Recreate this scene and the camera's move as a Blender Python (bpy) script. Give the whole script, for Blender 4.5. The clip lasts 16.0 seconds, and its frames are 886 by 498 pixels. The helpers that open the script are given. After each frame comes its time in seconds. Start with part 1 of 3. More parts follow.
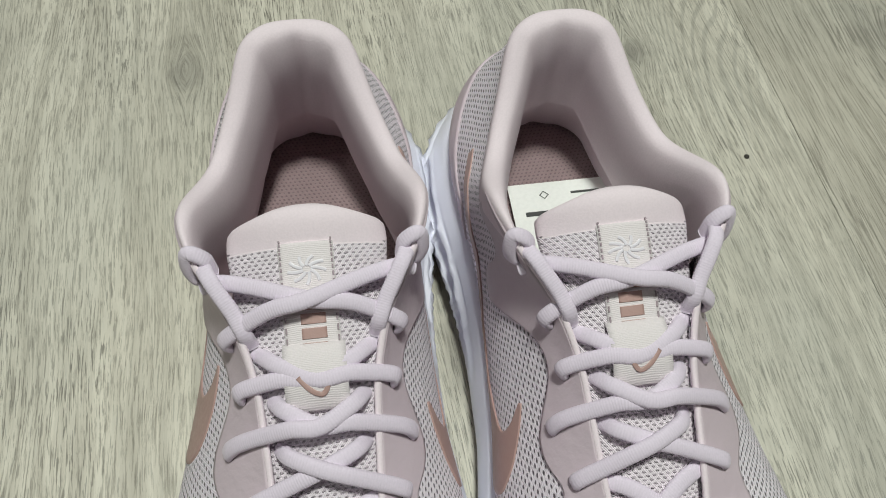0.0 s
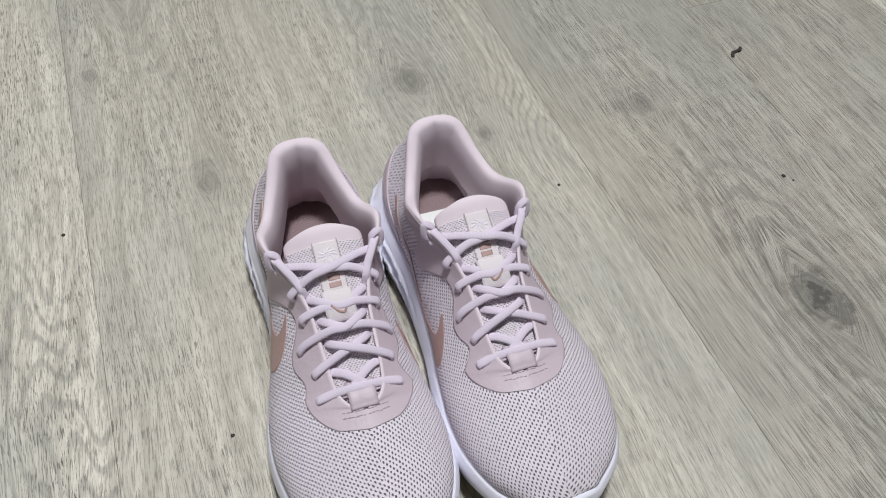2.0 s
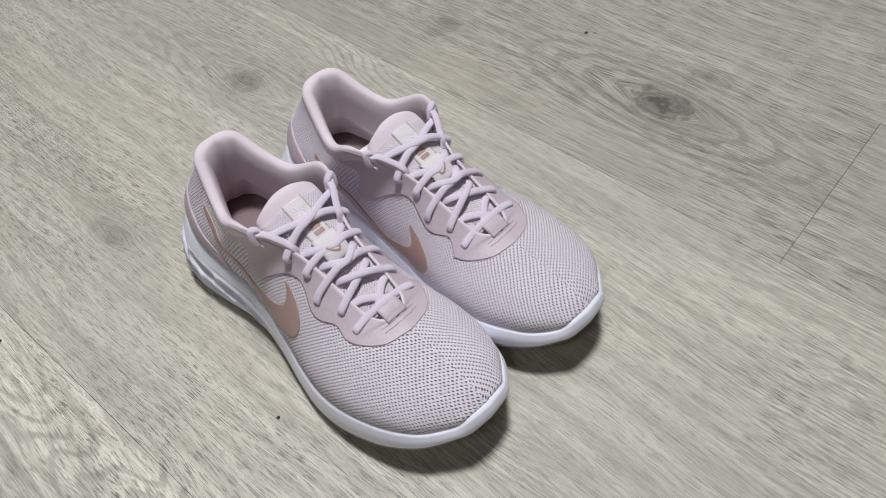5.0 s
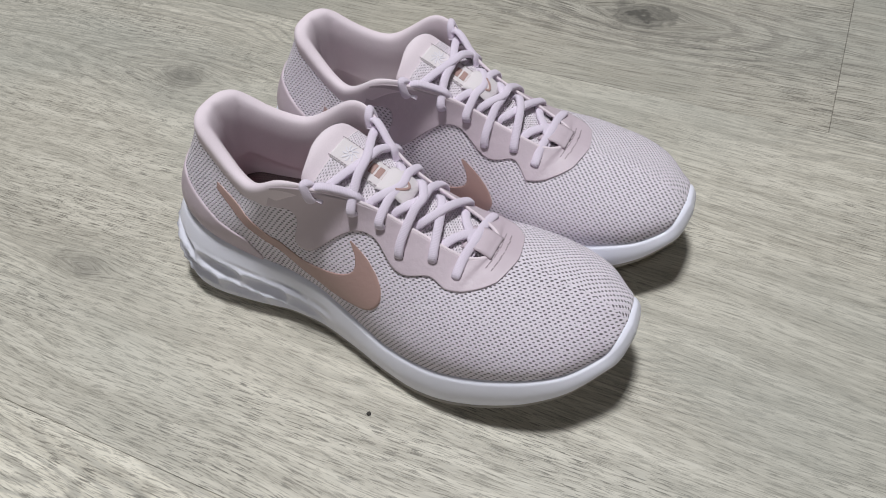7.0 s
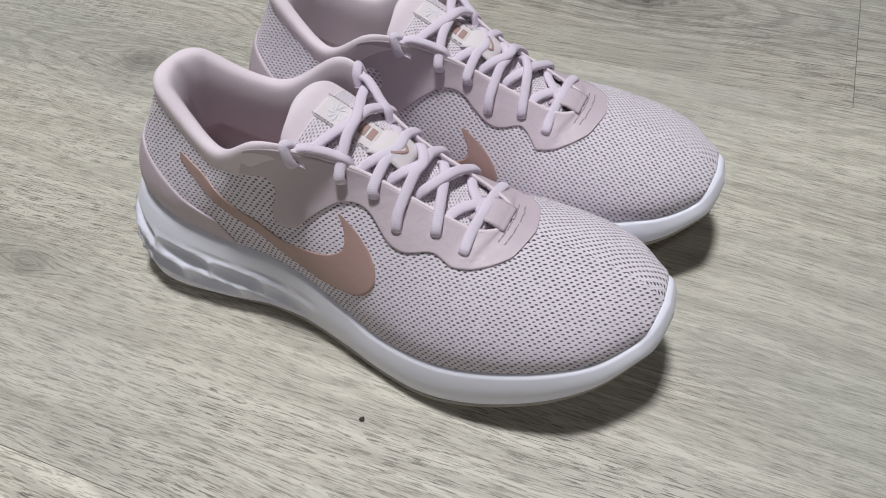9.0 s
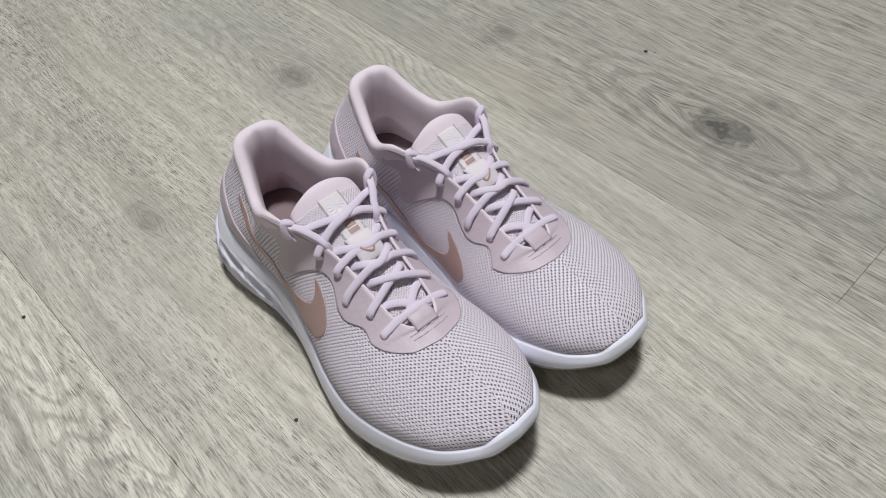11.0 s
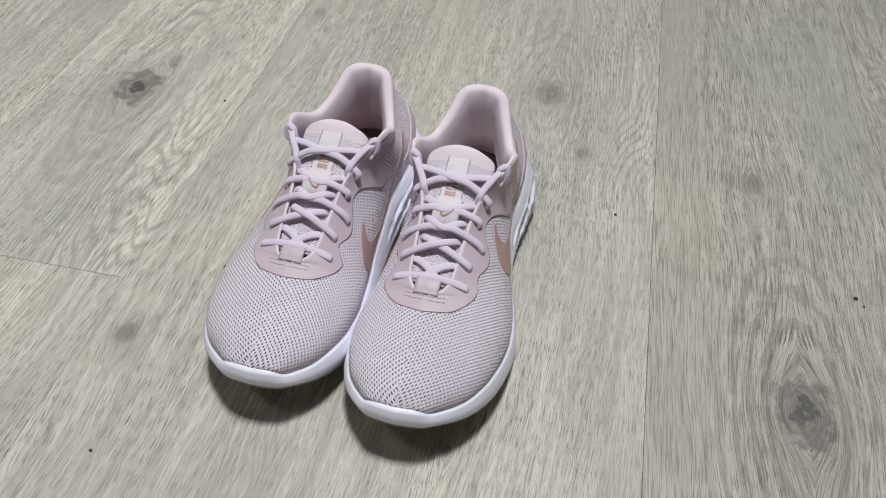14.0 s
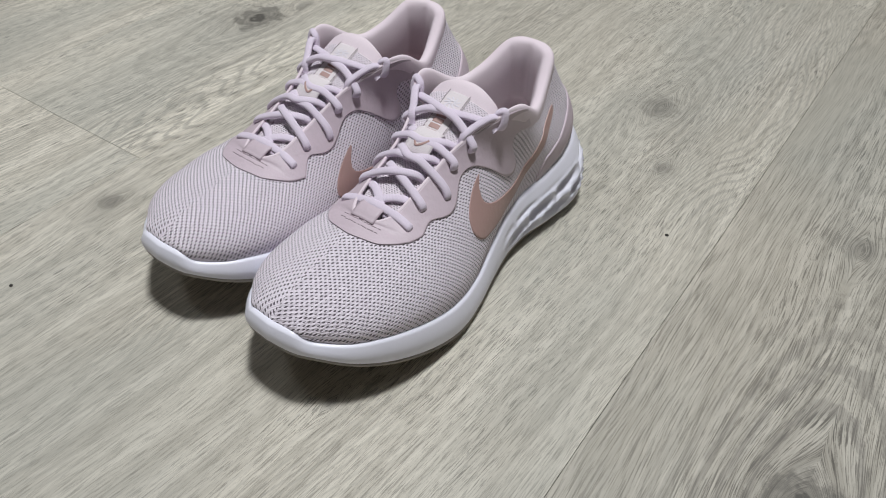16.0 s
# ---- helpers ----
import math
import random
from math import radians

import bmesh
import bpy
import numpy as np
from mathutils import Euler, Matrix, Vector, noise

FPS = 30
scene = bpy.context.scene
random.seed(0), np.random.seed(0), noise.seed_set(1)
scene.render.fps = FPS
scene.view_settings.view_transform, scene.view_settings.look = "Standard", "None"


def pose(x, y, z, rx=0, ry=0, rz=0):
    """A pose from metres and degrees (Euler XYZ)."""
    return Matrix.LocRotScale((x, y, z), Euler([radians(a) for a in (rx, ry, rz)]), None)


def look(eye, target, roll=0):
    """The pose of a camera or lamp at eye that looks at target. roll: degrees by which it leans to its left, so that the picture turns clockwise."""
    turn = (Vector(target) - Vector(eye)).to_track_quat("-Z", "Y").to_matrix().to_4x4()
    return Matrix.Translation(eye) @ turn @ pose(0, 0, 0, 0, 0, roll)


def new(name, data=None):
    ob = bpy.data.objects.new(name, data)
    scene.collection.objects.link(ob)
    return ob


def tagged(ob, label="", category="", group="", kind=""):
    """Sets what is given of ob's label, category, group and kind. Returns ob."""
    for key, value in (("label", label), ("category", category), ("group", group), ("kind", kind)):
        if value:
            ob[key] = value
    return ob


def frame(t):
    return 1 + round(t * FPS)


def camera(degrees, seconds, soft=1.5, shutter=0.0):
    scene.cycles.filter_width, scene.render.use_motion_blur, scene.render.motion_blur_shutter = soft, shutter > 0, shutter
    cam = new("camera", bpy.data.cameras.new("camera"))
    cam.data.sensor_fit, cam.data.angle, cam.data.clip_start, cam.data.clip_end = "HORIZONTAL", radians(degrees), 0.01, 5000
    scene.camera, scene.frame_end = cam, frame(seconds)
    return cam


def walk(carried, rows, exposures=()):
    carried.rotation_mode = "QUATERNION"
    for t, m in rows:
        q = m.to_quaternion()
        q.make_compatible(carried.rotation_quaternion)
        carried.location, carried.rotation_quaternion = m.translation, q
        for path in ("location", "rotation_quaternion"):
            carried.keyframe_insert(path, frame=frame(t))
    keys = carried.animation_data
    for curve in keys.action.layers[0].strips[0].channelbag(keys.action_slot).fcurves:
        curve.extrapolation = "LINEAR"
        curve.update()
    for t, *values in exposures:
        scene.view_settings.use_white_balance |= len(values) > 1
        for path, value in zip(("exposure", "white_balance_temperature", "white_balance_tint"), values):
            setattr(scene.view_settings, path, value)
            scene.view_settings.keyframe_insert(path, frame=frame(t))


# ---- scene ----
cam = camera(59.1, 16.0, soft=1.0)
PATH = [
    (0, (-0.012, 0.034, 0.307), (0.051, 1.037, -1.422), 4.4),
    (0.5, (-0.024, -0.01, 0.369), (0.102, 1.039, -1.33), 5.2),
    (1, (-0.029, -0.05, 0.41), (0.154, 1.057, -1.245), 5.1),
    (1.5, (-0.033, -0.097, 0.45), (0.207, 1.07, -1.157), 4.8),
    (2, (-0.039, -0.143, 0.476), (0.233, 1.053, -1.104), 3.3),
    (2.5, (-0.045, -0.174, 0.497), (0.267, 1.03, -1.069), 1.8),
    (3, (-0.061, -0.196, 0.501), (0.308, 1.002, -1.057), 0.1),
    (3.5, (-0.076, -0.212, 0.495), (0.379, 0.964, -1.058), -1.1),
    (4, (-0.107, -0.21, 0.487), (0.446, 0.93, -1.061), -2.2),
    (4.2, (-0.122, -0.209, 0.484), (0.472, 0.906, -1.067), -2.4),
    (6.3, (-0.238, -0.112, 0.422), (0.73, 0.757, -1.097), -4.6),
    (6.5, (-0.247, -0.104, 0.408), (0.745, 0.751, -1.104), -4.7),
    (7, (-0.262, -0.087, 0.376), (0.787, 0.742, -1.112), -4.8),
    (7.5, (-0.263, -0.083, 0.345), (0.833, 0.721, -1.121), -4.6),
    (8, (-0.262, -0.069, 0.328), (0.874, 0.718, -1.118), -4.2),
    (8.5, (-0.257, -0.061, 0.315), (0.899, 0.719, -1.119), -3.7),
    (9, (-0.257, -0.06, 0.315), (0.888, 0.736, -1.119), -3.2),
    (9.5, (-0.25, -0.082, 0.349), (0.844, 0.754, -1.101), -2.8),
    (10, (-0.234, -0.114, 0.395), (0.76, 0.796, -1.082), -2.8),
    (10.2, (-0.226, -0.128, 0.409), (0.726, 0.817, -1.075), -2.4),
    (12.3, (-0.028, -0.243, 0.479), (0.131, 1.064, -1.026), -2.9),
    (12.5, (-0.005, -0.252, 0.48), (0.072, 1.074, -1.015), -2.7),
    (13, (0.054, -0.253, 0.477), (-0.077, 1.087, -1.002), -1.8),
    (13.5, (0.122, -0.247, 0.467), (-0.227, 1.073, -0.995), -0.9),
    (14, (0.194, -0.232, 0.455), (-0.321, 1.054, -0.987), 1.2),
    (14.5, (0.242, -0.218, 0.429), (-0.431, 1.019, -0.992), 2.5),
    (15, (0.282, -0.195, 0.403), (-0.546, 0.99, -0.98), 2.8),
    (15.5, (0.319, -0.168, 0.367), (-0.623, 0.971, -0.98), 2.8),
    (16, (0.335, -0.146, 0.346), (-0.724, 0.942, -0.955), 1.9),
]
EXPOSURES = [(0.0, -0.10, 7000, -2), (1.0, -0.02, 6800, 5), (2.0, 0.0, 6600, 9), (16.0, 0.0, 6600, 9)]
walk(cam, [(t, look(eye, target, roll)) for t, eye, target, roll in PATH], EXPOSURES)

# ---- light: a closed room lit by unseen overhead lamps ----
world = bpy.data.worlds.new("room_air")
world.use_nodes = True
world.node_tree.nodes["Background"].inputs[0].default_value = (0.8, 0.85, 0.9, 1)
world.node_tree.nodes["Background"].inputs[1].default_value = 0.015
scene.world = world
# positions follow the shoe shadows; last row: added fill for the front-left floor
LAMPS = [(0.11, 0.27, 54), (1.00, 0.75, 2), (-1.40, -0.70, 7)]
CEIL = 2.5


def unseen_lamp(x, y, watts, size=0.32):
    data = bpy.data.lights.new("unseen_overhead_light", "AREA")
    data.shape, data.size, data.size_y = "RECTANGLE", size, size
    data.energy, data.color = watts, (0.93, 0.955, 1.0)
    ob = new("unseen_overhead_light", data)
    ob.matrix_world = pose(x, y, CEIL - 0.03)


# ---- materials ----
def material(name, rough=0.6, metal=0.0):
    m = bpy.data.materials.new(name)
    m.use_nodes = True
    b = m.node_tree.nodes["Principled BSDF"]
    b.inputs["Roughness"].default_value, b.inputs["Metallic"].default_value = rough, metal
    return m, m.node_tree, b


class Net:
    """Small wrapper for building shader nodes."""

    def __init__(self, tree):
        self.t = tree

    def node(self, kind, **props):
        n = self.t.nodes.new(kind)
        for k, v in props.items():
            if k == "operation":
                n.operation = v
            elif k == "data_type":
                n.data_type = v
            elif k == "blend_type":
                n.blend_type = v
            elif k == "noise_dimensions":
                n.noise_dimensions = v
        return n

    def put(self, socket, value):
        if isinstance(value, bpy.types.NodeSocket):
            self.t.links.new(value, socket)
        else:
            socket.default_value = value

    def math(self, op, a, b=0.0, c=0.0, clamp=False):
        n = self.node("ShaderNodeMath", operation=op)
        n.use_clamp = clamp
        for i, v in enumerate((a, b, c)):
            self.put(n.inputs[i], v)
        return n.outputs[0]

    def mapped(self, vec, loc=(0, 0, 0), rot=(0, 0, 0), scale=(1, 1, 1)):
        n = self.node("ShaderNodeMapping")
        self.put(n.inputs["Vector"], vec)
        n.inputs["Location"].default_value = loc
        n.inputs["Rotation"].default_value = rot
        n.inputs["Scale"].default_value = scale
        return n.outputs[0]

    def noise(self, vec, scale, detail=2.0, rough=0.5, distort=0.0):
        n = self.node("ShaderNodeTexNoise")
        self.put(n.inputs["Vector"], vec)
        n.inputs["Scale"].default_value = scale
        n.inputs["Detail"].default_value = detail
        n.inputs["Roughness"].default_value = rough
        n.inputs["Distortion"].default_value = distort
        return n.outputs[0]

    def span(self, v, a, b, lo=0.0, hi=1.0):
        n = self.node("ShaderNodeMapRange")
        n.interpolation_type = "SMOOTHSTEP"
        for i, x in enumerate((v, a, b, lo, hi)):
            self.put(n.inputs[i], x)
        return n.outputs[0]

    def mix(self, f, a, b, blend="MIX"):
        n = self.node("ShaderNodeMix", data_type="RGBA", blend_type=blend)
        self.put(n.inputs[0], f)
        for i, v in ((6, a), (7, b)):
            self.put(n.inputs[i], v if isinstance(v, bpy.types.NodeSocket) else (*v, 1))
        return n.outputs[2]

    def bump(self, height, strength, distance, after=None):
        n = self.node("ShaderNodeBump")
        n.inputs["Strength"].default_value = strength
        n.inputs["Distance"].default_value = distance
        self.put(n.inputs["Height"], height)
        if after:
            self.put(n.inputs["Normal"], after)
        return n.outputs[0]

    def split(self, vec):
        n = self.node("ShaderNodeSeparateXYZ")
        self.put(n.inputs[0], vec)
        return n.outputs

    def join(self, x, y, z=0.0):
        n = self.node("ShaderNodeCombineXYZ")
        for i, v in enumerate((x, y, z)):
            self.put(n.inputs[i], v)
        return n.outputs[0]

    def uv(self):
        return self.node("ShaderNodeTexCoord").outputs["UV"]

    def obj(self):
        return self.node("ShaderNodeTexCoord").outputs["Object"]

    def world(self):
        return self.node("ShaderNodeNewGeometry").outputs["Position"]


def knit_material(name, du, dv, light, dark, hole=0.5, relief=0.0006, slant=0.0):
    """Engineered mesh: staggered rows of small holes between raised yarns, the holes' shade painted dark. UV is in
    metres.
    """
    m, t, b = material(name, 0.8)
    n = Net(t)
    uv = n.uv()
    warp = n.noise(n.mapped(uv, scale=(1, 1, 1)), 90, 2)
    x, y, _ = n.split(uv)
    x = n.math("ADD", x, n.math("MULTIPLY", n.math("SUBTRACT", warp, 0.5), du * 0.5))
    x = n.math("ADD", x, n.math("MULTIPLY", y, slant))
    row = n.math("DIVIDE", y, dv)
    stag = n.math("MULTIPLY", n.math("FLOOR", row), 0.5)
    cx = n.math("SUBTRACT", n.math("FRACT", n.math("ADD", n.math("DIVIDE", x, du), stag)), 0.5)
    cy = n.math("SUBTRACT", n.math("FRACT", row), 0.5)
    lean = n.math("ADD", n.math("MULTIPLY", cx, 1.1), n.math("MULTIPLY", cy, 0.3))
    r = n.math("SQRT", n.math("ADD", n.math("POWER", lean, 2.0), n.math("POWER", n.math("MULTIPLY", cy, 0.95), 2.0)))
    jitter = n.math("MULTIPLY", n.math("SUBTRACT", n.noise(uv, 520, 2), 0.5), 0.42)
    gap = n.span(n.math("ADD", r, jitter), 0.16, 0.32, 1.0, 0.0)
    # plied yarns: a twist across each thread, its light and dark put into the colour
    twist = n.math("SINE", n.math("MULTIPLY", n.math("ADD", x, n.math("MULTIPLY", y, 0.7)), 6.2832 / (du * 0.30)))
    fibre = n.noise(n.mapped(uv, rot=(0, 0, 0.5), scale=(0.5, 2.2, 1)), 1500, 3, 0.6)
    patch = n.span(n.noise(uv, 60, 3), 0.3, 0.7)
    proud = n.span(n.noise(n.mapped(uv, scale=(1, 1.6, 1)), 300, 2), 0.35, 0.7)
    col = n.mix(n.math("MULTIPLY", proud, 0.12), light, tuple(c * 0.66 for c in light))
    col = n.mix(n.math("MULTIPLY", patch, 0.12), col, tuple(c * 0.8 for c in light))
    col = n.mix(n.math("MULTIPLY", n.span(twist, -1, 1), 0.12), col, tuple(c * 0.6 for c in light))
    col = n.mix(n.span(fibre, 0.5, 0.75, 0.0, 0.22), col, tuple(c * 0.5 for c in light))
    # shade inside the holes goes into the colour; nothing is cut through
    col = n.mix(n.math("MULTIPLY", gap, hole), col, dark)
    t.links.new(col, b.inputs["Base Color"])
    h = n.math("ADD", n.math("MULTIPLY", gap, -1.0), n.math("ADD", n.math("MULTIPLY", twist, 0.12), n.math("MULTIPLY", fibre, 0.35)))
    t.links.new(n.bump(h, 1.0, relief), b.inputs["Normal"])
    b.inputs["Sheen Weight"].default_value = 0.15
    return m


def cloth_material(name, colour, scale=900, relief=0.0003, rough=0.85, streak=(1, 1, 1), mottle=0.12):
    m, t, b = material(name, rough)
    n = Net(t)
    p = n.obj()
    fine = n.noise(n.mapped(p, scale=streak), scale, 2)
    broad = n.noise(p, 45, 3)
    col = n.mix(n.span(broad, 0.3, 0.7, 0.0, mottle), colour, tuple(c * 0.82 for c in colour))
    col = n.mix(n.span(fine, 0.35, 0.7, 0.0, 0.14), col, tuple(c * 0.7 for c in colour))
    t.links.new(col, b.inputs["Base Color"])
    second = n.bump(broad, 0.5, 0.001)
    t.links.new(n.bump(fine, 0.7, relief, second), b.inputs["Normal"])
    return m


def ribbed_material(name, colour, pitch, relief, rough=0.8):
    """Woven lace or tape: ribs across the length; UV u runs along it in metres."""
    m, t, b = material(name, rough)
    n = Net(t)
    uv = n.uv()
    x, y, _ = n.split(uv)
    wob = n.math("MULTIPLY", n.noise(uv, 500, 1), pitch * 0.9)
    rib = n.math("SINE", n.math("MULTIPLY", n.math("ADD", x, wob), 6.2832 / pitch))
    yarn = n.noise(n.mapped(uv, scale=(1, 3, 1)), 1500, 2)
    col = n.mix(n.span(rib, -1, 1, 0.05, 0.0), colour, tuple(c * 0.6 for c in colour))
    col = n.mix(n.span(yarn, 0.4, 0.7, 0.0, 0.14), col, tuple(c * 0.65 for c in colour))
    t.links.new(col, b.inputs["Base Color"])
    t.links.new(n.bump(n.math("ADD", rib, yarn), 0.8, relief), b.inputs["Normal"])
    b.inputs["Sheen Weight"].default_value = 0.2
    return m


def smooth_material(name, colour, rough, relief, grain=300, mottle=0.1, spec=0.5):
    m, t, b = material(name, rough)
    n = Net(t)
    p = n.obj()
    fine, broad = n.noise(p, grain, 3), n.noise(p, 38, 3)
    col = n.mix(n.span(broad, 0.3, 0.7, 0.0, mottle), colour, tuple(c * 0.78 for c in colour))
    t.links.new(col, b.inputs["Base Color"])
    t.links.new(n.span(fine, 0.2, 0.8, rough - 0.06, rough + 0.08), b.inputs["Roughness"])
    t.links.new(n.bump(fine, 0.6, relief), b.inputs["Normal"])
    b.inputs["Specular IOR Level"].default_value = spec
    return m


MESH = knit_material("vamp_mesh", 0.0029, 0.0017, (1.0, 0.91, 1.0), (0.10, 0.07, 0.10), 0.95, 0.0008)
TONGUE_KNIT = knit_material("tongue_mesh", 0.0021, 0.0012, (0.97, 0.88, 0.95), (0.30, 0.24, 0.29), 0.6, 0.0007)
OVERLAY = smooth_material("fused_overlay", (0.60, 0.50, 0.555), 0.48, 0.0006, 260, 0.14, 0.4)
ROSE = smooth_material("rose_print", (0.46, 0.30, 0.275), 0.42, 0.0004, 330, 0.10, 0.5)
LINING = cloth_material("collar_lining", (0.83, 0.72, 0.775), 1500, 0.00012, 0.9)
FOAM = smooth_material("white_foam", (0.89, 0.885, 0.985), 0.36, 0.00012, 700, 0.05, 0.4)
RUBBER = smooth_material("outsole_rubber", (0.50, 0.455, 0.42), 0.6, 0.0002, 300, 0.2, 0.4)
LACE = ribbed_material("lace_weave", (0.76, 0.67, 0.785), 0.0008, 0.00003)
TAPE = ribbed_material("label_tape", (0.80, 0.735, 0.755), 0.0005, 0.00004)
EMBLEM = smooth_material("emblem_print", (0.80, 0.76, 0.82), 0.35, 0.0001)
INSOLE = knit_material("insole_cloth", 0.0018, 0.0016, (0.33, 0.235, 0.245), (0.13, 0.08, 0.09), 0.6, 0.0003)
THREAD = cloth_material("thread", (0.40, 0.33, 0.36), 2000)
HOLE_SHADE = smooth_material("eyelet_hole_shade", (0.10, 0.075, 0.085), 0.8, 0.0001)
PAPER = cloth_material("sticker_paper", (0.85, 0.85, 0.83), 600, 0.00005)
INK = smooth_material("ink", (0.05, 0.05, 0.05), 0.6, 0.00005)
DIRT = cloth_material("dirt", (0.05, 0.045, 0.04), 800)


def paint_material(name, colour):
    return smooth_material(name, colour, 0.75, 0.0005, 120, 0.06, 0.3)


KNOTS = [(-0.335, 0.261, 0.030, 1.0), (0.316, 0.130, 0.030, 1.0), (0.252, 0.355, 0.016, 0.55), (0.048, 0.416, 0.024, 0.6),
         (0.101, 0.339, 0.011, 0.6), (-0.134, 0.315, 0.014, 0.5), (-0.146, 0.004, 0.012, 0.7), (-0.328, 0.312, 0.014, 0.6),
         (0.378, 0.126, 0.010, 0.6), (0.104, 0.006, 0.007, 0.6), (-0.24, 0.463, 0.010, 0.5), (-0.222, 0.602, 0.03, 0.5)]
GRAIN_TURN = radians(10.5)


def floor_material(tone=1.0, reach=52, depth_of_grain=0.5):
    """tone: how light a batch of boards is; reach: how short its grain lines are."""
    m, t, b = material("limed_oak_vinyl", 0.5)
    n = Net(t)
    pos = n.world()
    board = n.node("ShaderNodeObjectInfo").outputs["Random"]
    turned = n.node("ShaderNodeVectorRotate")
    turned.rotation_type = "Z_AXIS"
    n.put(turned.inputs["Vector"], pos)
    turned.inputs["Angle"].default_value = -GRAIN_TURN
    p = turned.outputs[0]
    # knots push the grain aside and stain it
    stain, bend, whorl = None, None, None
    wx, wy, _ = n.split(pos)
    rag = n.math("MULTIPLY", n.math("SUBTRACT", n.noise(pos, 80, 4, 0.6), 0.5), 1.3)
    for kx, ky, r, depth in KNOTS:
        dx, dy = n.math("SUBTRACT", wx, kx), n.math("SUBTRACT", wy, ky)
        c, s = math.cos(GRAIN_TURN), math.sin(GRAIN_TURN)
        a = n.math("ADD", n.math("MULTIPLY", dx, c), n.math("MULTIPLY", dy, s))
        l = n.math("SUBTRACT", n.math("MULTIPLY", dy, c), n.math("MULTIPLY", dx, s))
        d = n.math("DIVIDE", n.math("SQRT", n.math("ADD", n.math("POWER", n.math("MULTIPLY", a, 1.25), 2), n.math("POWER", n.math("MULTIPLY", l, 0.85), 2))), r)
        dr = n.math("ADD", d, rag)
        ring = n.math("ADD", 0.72, n.math("MULTIPLY", n.math("SINE", n.math("MULTIPLY", dr, 11.0)), 0.28 if depth > 0.9 else 0.08))
        core = n.math("ADD", n.math("MULTIPLY", n.span(dr, 0.40, 1.0, depth, 0.0), ring), n.span(dr, 0.8, 2.4, depth * 0.22, 0.0))
        lift = n.math("MULTIPLY", n.math("DIVIDE", r * (1.1 if depth > 0.9 else 0.6), n.math("ADD", n.math("MULTIPLY", d, d), 0.7)), n.math("SIGN", a))
        if r >= 0.016:
            far = n.math("DIVIDE", n.math("SQRT", n.math("ADD", n.math("POWER", n.math("MULTIPLY", a, 1.3), 2), n.math("POWER", n.math("MULTIPLY", l, 0.42), 2))), r)
            wave = n.math("SINE", n.math("MULTIPLY", n.math("ADD", far, n.math("MULTIPLY", rag, 0.35)), 0.3 / r if r < 0.02 else 13.0))
            fade = n.math("MULTIPLY", n.span(far, 0.7, 1.1), n.span(far, 1.4, 3.4, 1.0, 0.0))
            curl = n.math("MULTIPLY", n.math("MULTIPLY", n.span(wave, 0.0, 0.9), fade), 1.0 if depth > 0.9 and kx > 0 else 0.4)
            whorl = curl if whorl is None else n.math("MAXIMUM", whorl, curl)
        stain = core if stain is None else n.math("MAXIMUM", stain, core)
        bend = lift if bend is None else n.math("ADD", bend, lift)
    x, y, _ = n.split(p)
    x = n.math("SUBTRACT", x, bend)
    x = n.math("ADD", x, n.math("MULTIPLY", board, 3.0))
    q = n.join(x, y, 0.0)
    wav = n.noise(n.mapped(q, scale=(9, 2.2, 1)), 1.0, 3)
    x2 = n.math("ADD", x, n.math("MULTIPLY", n.math("SUBTRACT", wav, 0.5), 0.045))
    q2 = n.join(x2, y, 0.0)
    bands = n.noise(n.mapped(q2, scale=(120, 6.5, 1)), 1.0, 5, 0.72)
    streak = n.noise(n.mapped(q2, scale=(950, reach, 1)), 1.0, 6, 0.72)
    pores = n.noise(n.mapped(q2, scale=(1600, reach * 1.7, 1)), 1.0, 3, 0.6)
    cloud = n.noise(n.mapped(q, scale=(7, 3, 1)), 1.0, 3)
    rough = n.span(n.noise(n.mapped(q, scale=(16, 5, 1)), 1.0, 3), 0.40, 0.66)
    swirl = n.noise(n.mapped(q, scale=(5.5, 1.3, 1)), 1.0, 3, 0.5)
    rings = n.math("SINE", n.math("MULTIPLY", n.math("ADD", n.math("ADD", x2, n.math("MULTIPLY", swirl, 0.26)), n.math("MULTIPLY", streak, 0.002)), 6.2832 / 0.0052))
    where = n.span(n.noise(n.mapped(q, scale=(6, 1.8, 1), loc=(3, 7, 0)), 1.0, 2), 0.46, 0.62)
    light, mid, deep = [tuple(v * tone for v in c) for c in ((0.765, 0.72, 0.62), (0.51, 0.475, 0.40), (0.16, 0.145, 0.12))]
    col = n.mix(n.span(bands, 0.34, 0.66), mid, light)
    col = n.mix(n.math("MULTIPLY", n.span(rings, 0.1, 0.95), n.math("MULTIPLY", where, 0.42)), col, (0.235, 0.225, 0.20))
    col = n.mix(n.span(streak, 0.50, 0.60, 0.0, depth_of_grain), col, deep)
    col = n.mix(n.math("MULTIPLY", n.span(pores, 0.555, 0.595), n.math("ADD", n.math("MULTIPLY", rough, 0.60), 0.38)), col, (0.11, 0.10, 0.085))
    col = n.mix(n.span(streak, 0.50, 0.30, 0.0, 0.35), col, tuple(v * tone for v in (0.60, 0.59, 0.54)))
    col = n.mix(n.span(cloud, 0.40, 0.68, 0.0, 0.42), col, (0.35, 0.36, 0.325))
    tint = n.noise(n.mapped(q, scale=(5, 1.6, 1), loc=(11, 2, 0)), 1.0, 3)
    col = n.mix(n.span(tint, 0.46, 0.68, 0.0, 0.34), col, (0.46, 0.42, 0.345))
    col = n.mix(n.span(board, 0.0, 1.0, 0.0, 0.16), col, (0.36, 0.345, 0.30))
